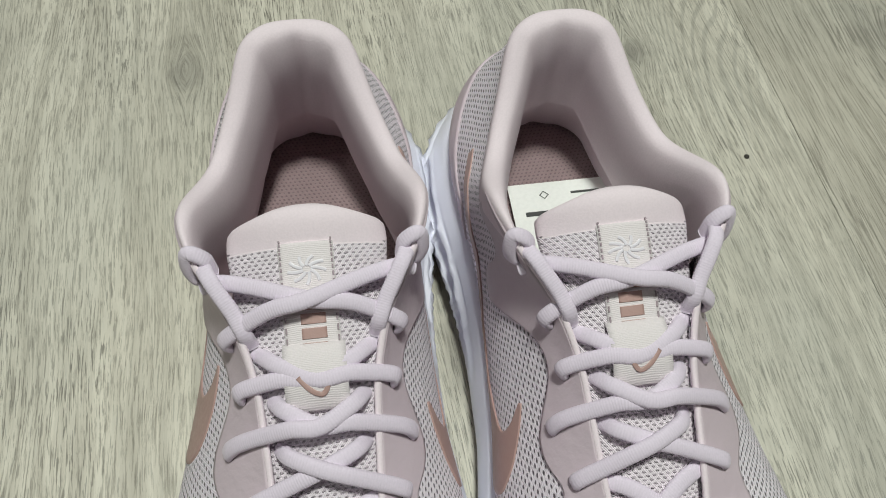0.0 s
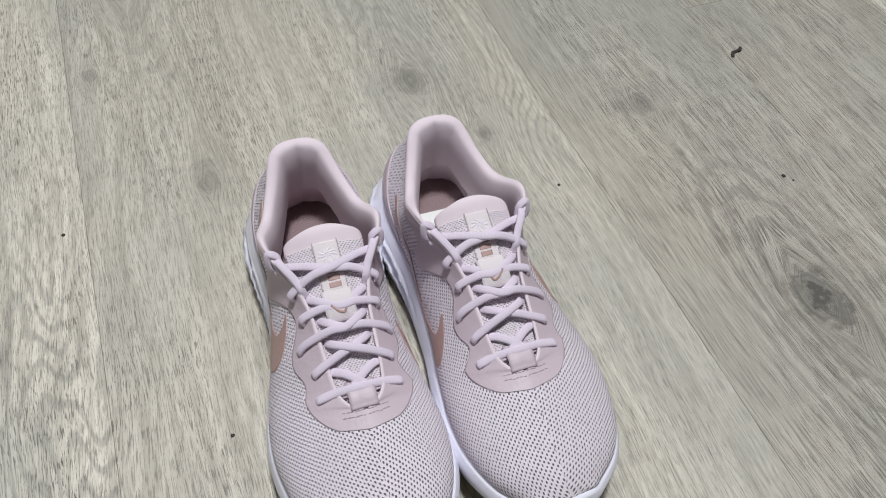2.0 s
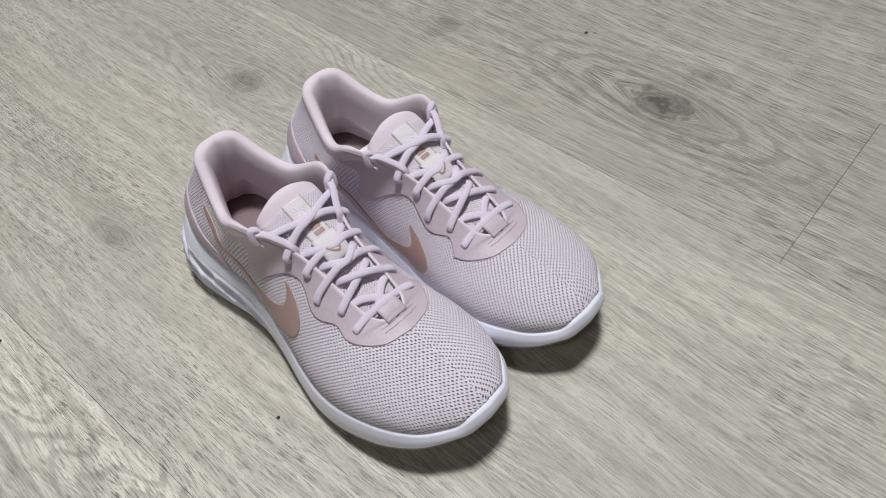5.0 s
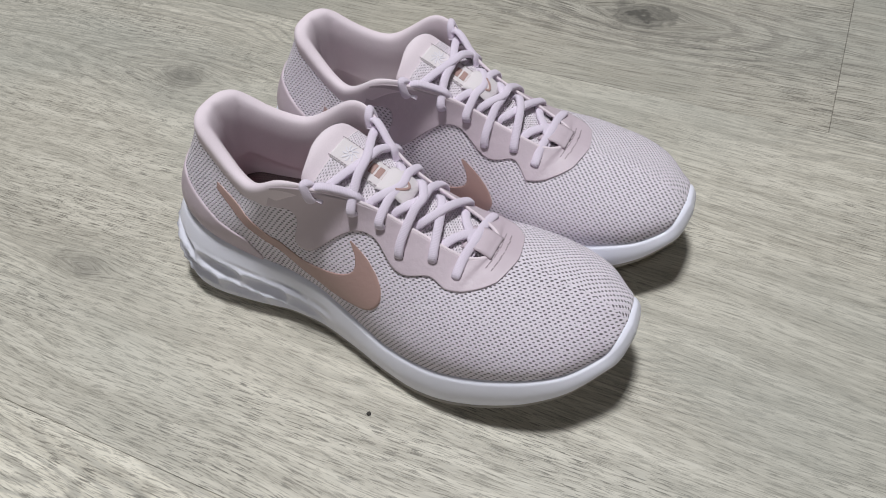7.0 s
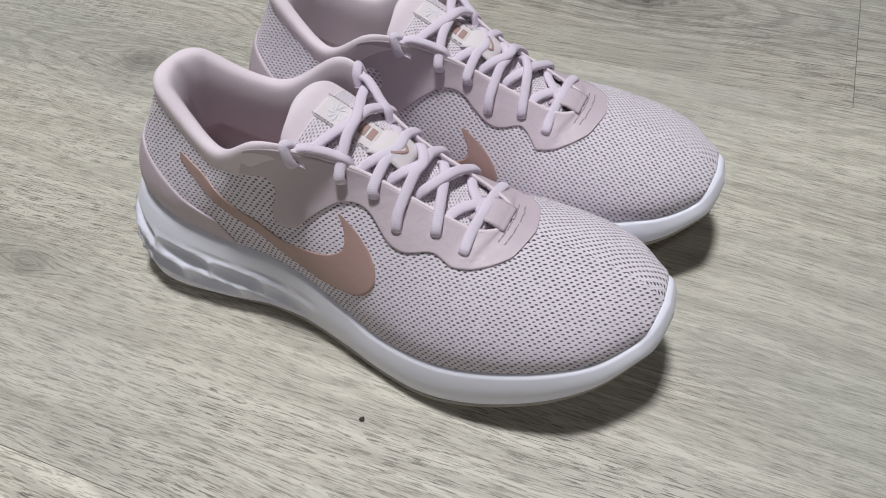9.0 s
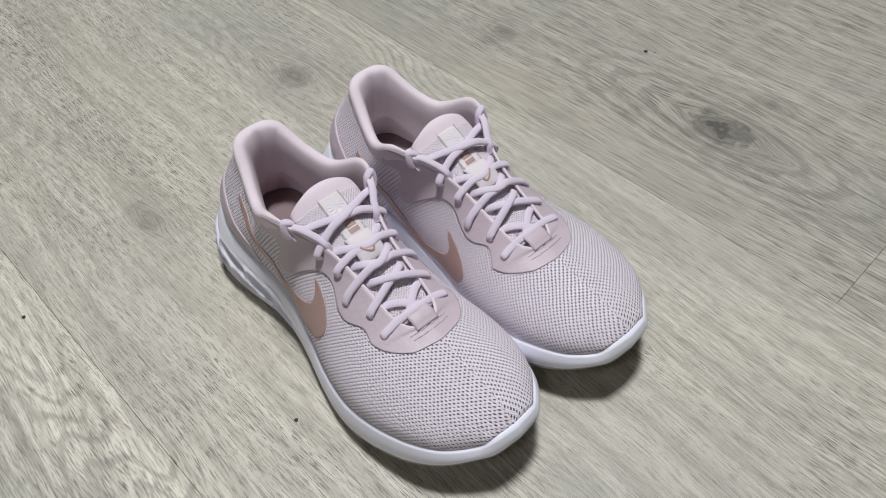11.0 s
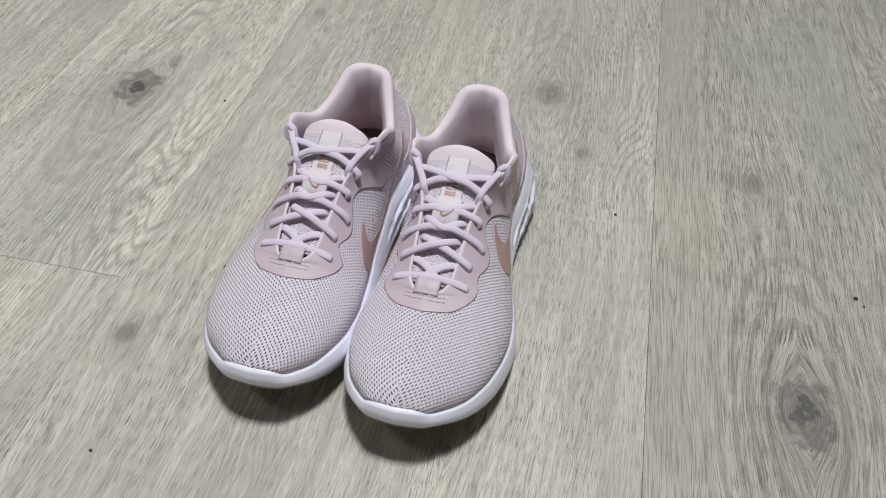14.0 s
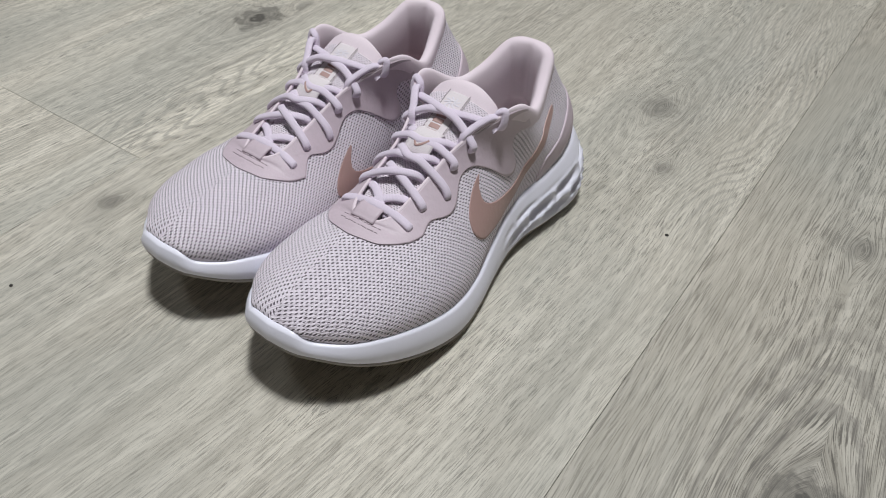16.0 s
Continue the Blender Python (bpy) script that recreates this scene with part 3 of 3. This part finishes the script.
def build_shoe(mirror, name, label, place, sticker):
    sx = -1.0 if mirror else 1.0
    shoe = tagged(new(name), label, "shoe", "pair of running shoes")

    def put(nm, P, mat, uv=None, parent=shoe, note="", wu=False, wv=False, flip=False, caps=False):
        Q = np.array(P, float) * MM
        Q[..., 0] *= sx
        bm = grid_mesh(Q, uv, wu, wv, flip != mirror)
        if caps:
            for e in (0, Q.shape[0] - 1):
                bm.verts.ensure_lookup_table()
                ring = [bm.verts[e * Q.shape[1] + j] for j in range(Q.shape[1])]
                bm.faces.new(ring if (e == 0) == (flip != mirror) else ring[::-1])
        bmesh.ops.remove_doubles(bm, verts=bm.verts, dist=1e-6)
        return part(nm, bm, mat, parent, note)

    def blob(nm, rows, mat, parent=shoe, note=""):
        """A closed cord from a list of (path, wide, thick, up)."""
        path, wide, thick, up = rows
        g, uv = sweep(path, wide, thick, up)
        return put(nm, g, mat, uv, parent, note, wv=True, caps=True)

    # sole
    mid = put("midsole", midsole(), FOAM, note="white sculpted foam midsole", wu=True)
    put("outsole", outsole(), RUBBER, parent=mid, note="pale grey rubber outsole", wu=True)
    bm = bmesh.new()
    P, out, st = outline(46)
    for i in range(len(P)):
        y = float(P[i, 1])
        a = math.atan2(out[i, 1], out[i, 0] * sx)
        c = P[i] + out[i] * (-3.2 + 3.0 * float(np.clip((st[i] - 11) / 9, 0, 1)))
        z = float(bottom_z(y))
        box(bm, (-0.0035, -0.0022, -0.0009), (0.0035, 0.0022, 0.0012), pose(c[0] * sx * MM, c[1] * MM, z * MM + 0.0002, 0, 0, math.degrees(a)))
    part("tread", bm, RUBBER, mid, smooth=False)

    # upper: both halves in one sheet
    bm = bmesh.new()
    for side, fl in ((OUT, True), (INN, False)):
        P_, u_ = half_grid(side, 300, 44)
        if side is INN:
            u_ = u_ * np.array([1, -1])
        Q = P_ * MM
        Q[..., 0] *= sx
        half = grid_mesh(Q, u_, flip=fl != mirror)
        me = bpy.data.meshes.new("half")
        half.to_mesh(me)
        half.free()
        bm.from_mesh(me)
        bpy.data.meshes.remove(me)
    bmesh.ops.remove_doubles(bm, verts=bm.verts, dist=2e-5)
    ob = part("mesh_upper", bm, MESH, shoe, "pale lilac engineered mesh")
    mod = ob.modifiers.new("thickness", "SOLIDIFY")
    mod.thickness, mod.offset = 0.0016, -1.0

    put("collar_lining", lining(), LINING, note="smooth padded pale pink collar lining", flip=True)

    # fused overlay with scalloped lower edge round the laces
    edge_out = [(183, 67), (178.5, 68.5), (172, 67), (166, 67), (159, 70), (153, 75), (147, 80), (139, 82.5), (132, 80), (125, 75), (116, 67.5), (110, 65), (104.5, 67), (103, 72), (106, 79), (107, 86), (105, 91), (101, 93), (95, 92), (89, 92)]
    for side, fl in ((OUT, False), (INN, True)):
        sv = [(6.0, 0.998)]
        down = np.linspace(0.998, 0.3, 400)
        for st in np.arange(6.1, 10.5, 0.12):
            Q = side.point(np.full(400, st), down)
            reach = (Q[:, 0] / 31.5) ** 2 + (np.maximum(Q[:, 1] - 186, 0) / 31.5) ** 2
            k = int(np.argmax(reach > 1))
            if Q[k, 1] < 189:
                break
            sv.append((st, down[k]))
        tail = [side.find(y=y, z=z) for y, z in edge_out]
        sv = np.array(sv + [q for q in tail if q[0] > sv[-1][0] + 0.15])
        sv[:, 0] = np.maximum.accumulate(sv[:, 0]) + np.arange(len(sv)) * 0.002
        path = spline(sv, 420)
        kern = np.array([1, 2, 3, 4, 3, 2, 1]) / 16
        for _ in range(7):
            path = np.stack([np.convolve(np.pad(path[:, k], 3, mode="edge"), kern, "valid") for k in (0, 1)], 1)
        s, lo = np.maximum.accumulate(path[:, 0]), np.clip(path[:, 1], 0, 0.995)
        f = np.linspace(0, 1, 22)
        S = np.repeat(s[:, None], 22, 1)
        V = lo[:, None] + (0.998 - lo[:, None]) * f[None]
        rim = side.patch(S, V, 0.9, -0.3)
        front = int(np.searchsorted(s, 7.1))
        rim[1:front, -1] = rim[1:front, -2] * np.array([0, 1, 1])
        put("eyestay_overlay", rim, OVERLAY, note="smooth mauve fused eyestay" if not fl else "", flip=not fl)
        # heel counter
        s = np.linspace(16.2, LAST, 120)
        hi = np.interp(s, [16.2, 17.0, 18.0, 19.5, 21.5, LAST], [0.06, 0.25, 0.34, 0.42, 0.50, 0.54])
        S = np.repeat(s[:, None], 14, 1)
        V = hi[:, None] * np.linspace(0, 1, 14)[None]
        put("heel_counter", side.patch(S, V, 0.8, -0.3), OVERLAY, flip=not fl)
        # rose side stripe with a hooked front
        upper_e = [(134, 77), (138, 70), (138.5, 64), (134, 60), (124, 57), (111, 56), (98, 59), (84, 66), (70, 75), (58, 80.5), (47, 84.5)]
        lower_e = [(134.5, 77), (146, 70), (154, 63), (158, 56), (156, 49), (150, 44.5), (138, 42), (120, 42), (98, 50), (72, 65), (46, 81.5)]
        if fl:
            upper_e = [(y + 15, z - 13) for y, z in upper_e[:6]] + [(y + 8, z - 8) for y, z in upper_e[6:]]
            lower_e = [(y + 15, z - 12) for y, z in lower_e[:6]] + [(y + 8, z - 8) for y, z in lower_e[6:]]
        N = 120
        ue, le = spline(upper_e, N), spline(lower_e, N)
        cells = 14
        S, V = np.zeros((N, cells)), np.zeros((N, cells))
        for i in range(N):
            for j in range(cells):
                g = j / (cells - 1)
                yz = ue[i] * (1 - g) + le[i] * g
                S[i, j], V[i, j] = side.find(y=yz[0], z=yz[1])
        for A in (S, V):
            for _ in range(3):
                B = np.pad(A, 1, mode="edge")
                A[:] = (B[1:-1, 1:-1] * 2 + B[:-2, 1:-1] + B[2:, 1:-1] + B[1:-1, :-2] + B[1:-1, 2:]) / 6
        put("side_stripe", side.patch(S, V, 0.55, -0.3), ROSE, note="dusty rose curved side stripe" if not fl else "", flip=fl)

    # tongue
    g, uv = tongue_grid(0, 7.75, 70)
    tongue = put("tongue", g, TONGUE_KNIT, uv, note="knitted mesh tongue", wv=True, caps=True)
    g, uv = tongue_grid(7.6, len(TONGUE) - 1, 36, 3.2)
    put("tongue_padding", g, LINING, parent=tongue, note="smooth padded tongue top", wv=True, caps=True)

    def tape(nm, t0, t1, hw, lift, mat, parent=tongue, note="", x0=0.0, bow=0.0, thick=0.8):
        ts, xs = np.linspace(t0, t1, 20), np.linspace(-hw, hw, 10)
        Tt, X = np.meshgrid(ts, xs, indexing="ij")
        b = lift + bow * np.sin(np.pi * (Tt - t0) / (t1 - t0)) ** 0.7
        topp = tongue_point(Tt, X + x0, b)
        low = tongue_point(Tt, X + x0, b - thick)
        rim = np.pad(topp, ((1, 1), (1, 1), (0, 0)), mode="edge")
        lw = np.pad(low, ((1, 1), (1, 1), (0, 0)), mode="edge")
        rim[0], rim[-1], rim[:, 0], rim[:, -1] = lw[0], lw[-1], lw[:, 0], lw[:, -1]
        uv = np.zeros((*rim.shape[:2], 2))
        uv[..., 0] = rim[..., 1] * MM
        uv[..., 1] = rim[..., 0] * MM
        return put(nm, rim, mat, uv, parent, note)

    label_ob = tape("label", 4.9, 7.8, 8.0, 0.9, TAPE, note="cream woven label strip")
    # brand word as four plain slanted bars
    for k in range(4):
        t0 = 5.98 - 0.26 * k
        tape("printed_bar", t0 - 0.19, t0, 3.6, 1.15, ROSE, label_ob, "rose printed bar" if k == 0 else "", -0.6)
    # round emblem of pale petals
    ct = 6.75
    for k in range(9):
        a = 2 * math.pi * k / 9
        path = [tongue_point(ct + 0.075 * r * math.sin(a + 0.10 * r), r * math.cos(a + 0.10 * r), 1.05) for r in (1.2, 2.6, 4.2, 5.6)]
        blob("emblem_petal", (path, 1.0, 0.3, [(0, 0.5, 0.8)] * 4), EMBLEM, label_ob)
    for x in (-7.4, 7.4):
        for k in range(16):
            t0 = 5.0 + k * 0.19
            path = [tongue_point(t0 + f * 0.11, x, 1.05) for f in (0, 0.5, 1)]
            blob("stitch", (path, 0.55, 0.5, [(0, 0.5, 0.8)] * 3), THREAD, label_ob)
    loop_ob = tape("lace_loop", 3.95, 5.2, 9.0, 1.0, TAPE, note="cream woven loop holding the lace", bow=3.6)
    path = [tongue_point(t, x, 1.1 + 3.6 * math.sin(math.pi * (t - 3.95) / 1.25) ** 0.7) for t, x in ((4.52, -3.5), (4.36, -2.8), (4.28, -1.2), (4.38, 1.8), (4.62, 5.0))]
    g, uv = sweep(path, 1.5, 0.6, [(0, 0.5, 0.8)] * 5)
    put("printed_tick", g, ROSE, uv, loop_ob, wv=True, caps=True)

    # laces: from each hole over the edge and the tongue, under the other edge one hole higher
    def hole_frame(side, k):
        x, y, z = HOLES[k]
        s, v = side.find(x=x * side.sx, y=y, z=z)
        return side.point(s, v), side.normal(s, v), s, v

    up_t = np.array([0, 0.45, 0.9])
    for k in range(6):
        for side in (OUT, INN):
            p, nrm, s, v = hole_frame(side, k)
            ring = []
            t1 = unit(np.cross(nrm, np.array([0, 0, 1.0])))
            t2 = np.cross(nrm, t1)
            # dark disc on the uncut upper, its colour the shade inside a hole
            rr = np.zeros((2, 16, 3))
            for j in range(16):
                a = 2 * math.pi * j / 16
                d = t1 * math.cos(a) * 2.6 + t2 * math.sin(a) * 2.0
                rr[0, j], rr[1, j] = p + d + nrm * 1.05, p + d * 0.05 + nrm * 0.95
            put("eyelet", rr, HOLE_SHADE, wv=True, flip=side is INN)

    def edge_at(side, y):
        st = np.linspace(7.2, 15, 160)
        E = side.point(st, np.ones_like(st))
        return E[np.argmin(np.abs(E[:, 1] - y))]

    def strand(k, side, other, layer):
        p, nrm, s, v = hole_frame(side, k)
        own = edge_at(side, p[1] - 1.5)
        tq = edge_at(other, HOLES[k + 1][1] + 2.0)
        t = (0, 2.95, 3.72, 4.55, 6.0)[k]
        d = unit(own - p)
        cy = float(spline(TONGUE, 0, [t])[0, 0])
        near = np.interp(-(own[1] * 0.5 + cy * 0.5), [-r[0] for r in TONGUE], range(len(TONGUE)))
        far = np.interp(-(tq[1] * 0.5 + cy * 0.5), [-r[0] for r in TONGUE], range(len(TONGUE)))
        pts = [p - nrm * 2.5, p + nrm * 1.5 - d * 0.4, p * 0.5 + own * 0.5 + nrm * 2.4, tongue_point(near, own[0] * 0.55, 3.0 + layer * 0.8),
               tongue_point(t, 0.0, 2.6 + layer), tongue_point(far, tq[0] * 0.55, 2.2 + layer * 0.5), tq + np.array([-other.sx * 3.5, 0, -3.0]), tq + np.array([other.sx * 1.0, -1.0, -6.5])]
        ups = [-d, unit(nrm - d * 0.6), unit(nrm + up_t * 0.6), up_t, up_t, up_t, up_t, up_t]
        blob("lace", (pts, 5.0, 3.3, ups), LACE)

    for k in range(1, 5):
        low, high = (0.2, 0.8) if k == 3 else (1.4, 3.0)
        strand(k, OUT, INN, low if k % 2 else high)
        strand(k, INN, OUT, high if k % 2 else low)
    # straight bar at the lowest holes
    a, na, _, _ = hole_frame(OUT, 0)
    c, nc, _, _ = hole_frame(INN, 0)
    mid_p = (a + c) / 2
    mid_p[2] = 74.0
    blob("lace", ([a - na * 2.5, a + na * 1.4 + np.array([0.4, 0, 0]), (a * 0.6 + mid_p * 0.4) + np.array([0, 0, 2.2]), mid_p + np.array([0, 1, 1.0]), (c * 0.6 + mid_p * 0.4) + np.array([0, 0, 2.2]), c + nc * 1.4 - np.array([0.4, 0, 0]), c - nc * 2.5],
                  5.2, 3.3, [np.array([1.0, 0, 0]), unit(na + np.array([0.6, 0, 0])), up_t, up_t, up_t, unit(nc - np.array([0.6, 0, 0])), np.array([-1.0, 0, 0])]), LACE)
    # deep strands from the lowest pair to the next
    for side, other in ((OUT, INN), (INN, OUT)):
        e0, e1 = side.point(9.1, 1.0), other.point(10.0, 1.0)
        pts = [e0 + np.array([side.sx * 2, 0, -3.0]), tongue_point(1.25, e0[0] * 0.5, 1.5), tongue_point(1.7, 0, 2.4), tongue_point(2.1, e1[0] * 0.5, 1.5), e1 + np.array([other.sx * 2, 0, -3.0])]
        blob("lace", (pts, 5.2, 2.8, [up_t] * 5), LACE)
    # short loops over the edge at the top holes
    for side in (OUT, INN):
        p, nrm, s, v = hole_frame(side, 5)
        e = edge_at(side, p[1] - 2.0)
        inw = np.array([-side.sx, 0, 0])
        d = unit(e - p)
        pts = [p - nrm * 2.5, p + nrm * 1.5 - d * 0.4, p * 0.5 + e * 0.5 + nrm * 2.2, e + np.array([0, 0, 2.4]), e + inw * 4.5 + np.array([0, 1.0, 0.2]), e + inw * 6.0 + np.array([0, 2.0, -6.0])]
        blob("lace", (pts, 4.6, 2.8, [-d, unit(nrm - d * 0.6), unit(nrm + up_t * 0.6), unit(up_t + nrm * 0.2), unit(up_t + inw), inw]), LACE)

    # the lace runs straight up the edge between the two top holes, held by the loop
    for side in (OUT, INN):
        inw = np.array([-side.sx, 0, 0])
        ys = (115.5, 119, 124, 129, 134, 138)
        lifts = (-2.0, 2.0, 2.6, 2.4, 1.8, -2.5)
        pts = [edge_at(side, y) + inw * 2.2 + up_t * h for y, h in zip(ys, lifts)]
        blob("lace", (pts, 4.8, 3.0, [up_t] * 6), LACE)

    # front tab that holds the lowest lace, and two rows of stitching
    tab = np.zeros((12, 9, 3))
    for i in range(12):
        f = i / 11
        y = 187.5 + 17 * f
        z = 71.0 + 3.2 * math.sin(math.pi * min(1, 0.12 + f * 0.95)) ** 0.8
        for j in range(9):
            x = -8 + 2 * j
            tab[i, j] = (x, y, z - 0.006 * x * x)
    ob = put("lace_tab", tab, OVERLAY, note="mauve tab over the lowest lace")
    mod = ob.modifiers.new("thickness", "SOLIDIFY")
    mod.thickness = 0.0012
    for side in (OUT, INN):
        for row in range(2):
            for k in range(6):
                path = []
                for f in (0, 0.5, 1):
                    x = (0.5 + k * 2.2 + f * 1.5) * side.sx
                    y = 208.5 - row * 3.0 - 0.010 * x * x
                    s, v = side.find(x=x, y=y)
                    path.append(side.point(s, v) + side.normal(s, v) * 1.0)
                blob("stitch", (path, 0.6, 0.5, [(0, 0.2, 1)] * 3), THREAD)

    # pale cut edge of the throat
    for side in (OUT, INN):
        st = np.linspace(7.3, 14.6, 14)
        path = side.point(st, np.ones(14)) + np.array([-side.sx * 0.3, 0, 0.3])
        blob("throat_piping", (path, 2.0, 1.8, [unit(np.array([side.sx * 0.4, 0.3, 0.9]))] * 14), LINING)

    # insole
    ins = np.zeros((60, 17, 3))
    ys = np.linspace(6, 205, 60)
    lx = np.interp(-ys, -OUT.low[::-1, 1][::-1], OUT.low[:, 0])
    mx = np.interp(-ys, -INN.low[::-1, 1][::-1], INN.low[:, 0])
    for i, y in enumerate(ys):
        f = np.linspace(-1, 1, 17)
        x = (lx[i] + mx[i]) / 2 + f * ((lx[i] - mx[i]) / 2 - 2.5)
        ins[i, :, 0], ins[i, :, 1] = x, y
        ins[i, :, 2] = np.interp(y, [0, 90, 205], [47, 44, 34]) + 2.5 * np.abs(f) ** 4
    put("insole", ins, INSOLE, ins[..., :2] * MM, note="dusty mauve mesh insole", flip=True)
    shoe.matrix_world = place
    if sticker:
        bm = bmesh.new()
        box(bm, (-0.023, 0.0545, 0.0478), (0.017, 0.090, 0.0481))
        part("size_sticker", bm, PAPER, shoe, "white paper sticker on the insole", smooth=False)
        for lo, hi in (((-0.020, 0.0600), (-0.008, 0.0610)), ((-0.020, 0.0610), (-0.019, 0.0640)), ((-0.006, 0.0680), (0.012, 0.0700)), ((-0.019, 0.0660), (-0.010, 0.0672))):
            bm = bmesh.new()
            box(bm, (*lo, 0.0482), (*hi, 0.0483))
            part("printed_bar", bm, INK, shoe, smooth=False)
        bm = bmesh.new()
        for k in range(4):
            box(bm, (-0.0014, 0.0011, 0), (0.0014, 0.0014, 0.0001), pose(0.003, 0.0605, 0.0482, 0, 0, 45 + 90 * k))
        part("printed_diamond", bm, INK, shoe, smooth=False)
    return shoe


build_shoe(False, "running_shoe", "pale lilac mesh running shoe with dusty rose side stripe", pose(-0.0603, 0.261, 0.0008, 0, 0, 180 + 7.8), False)
build_shoe(True, "running_shoe", "pale lilac mesh running shoe with a white paper sticker inside", pose(0.0316, 0.270, 0.0008, 0, 0, 180 + 8.65), True)


# ---- small marks on the floor ----
def debris():
    path = [(-9, -3, 1.0), (-5, 1, 2.2), (0, 1.5, 1.2), (4, 0.5, 2.6), (9, 3.5, 1.0)]
    g, uv = sweep(path, 3.2, 0.9, [(0, 0, 1)] * 5, 8)
    ob = part("debris", grid_mesh(g * MM, uv, wrap_v=True), DIRT)
    ob.matrix_world = pose(0.370, 0.413, 0.0, 0, 0, 25)
    tagged(ob, "dark curled scrap of dry dirt on the vinyl floor", "debris")


def speck(x, y, r):
    bm = bmesh.new()
    bmesh.ops.create_icosphere(bm, subdivisions=2, radius=r)
    for v in bm.verts:
        v.co *= 1 + 0.35 * noise.noise(v.co * 900 + Vector((x, y, 0)) * 50)
        v.co.z = v.co.z * 0.45 + r * 0.3
    ob = part("dirt_speck", bm, DIRT)
    ob.location = (x, y, 0)
    tagged(ob, "tiny dark speck of dirt on the vinyl floor", "dirt", "dirt specks")


debris()
for x, y, r in ((0.150, 0.269, 0.0014), (0.343, 0.251, 0.0018), (-0.118, 0.088, 0.0013), (-0.242, 0.274, 0.0014), (-0.107, -0.082, 0.0012), (0.349, 0.245, 0.0010)):
    speck(x, y, r)
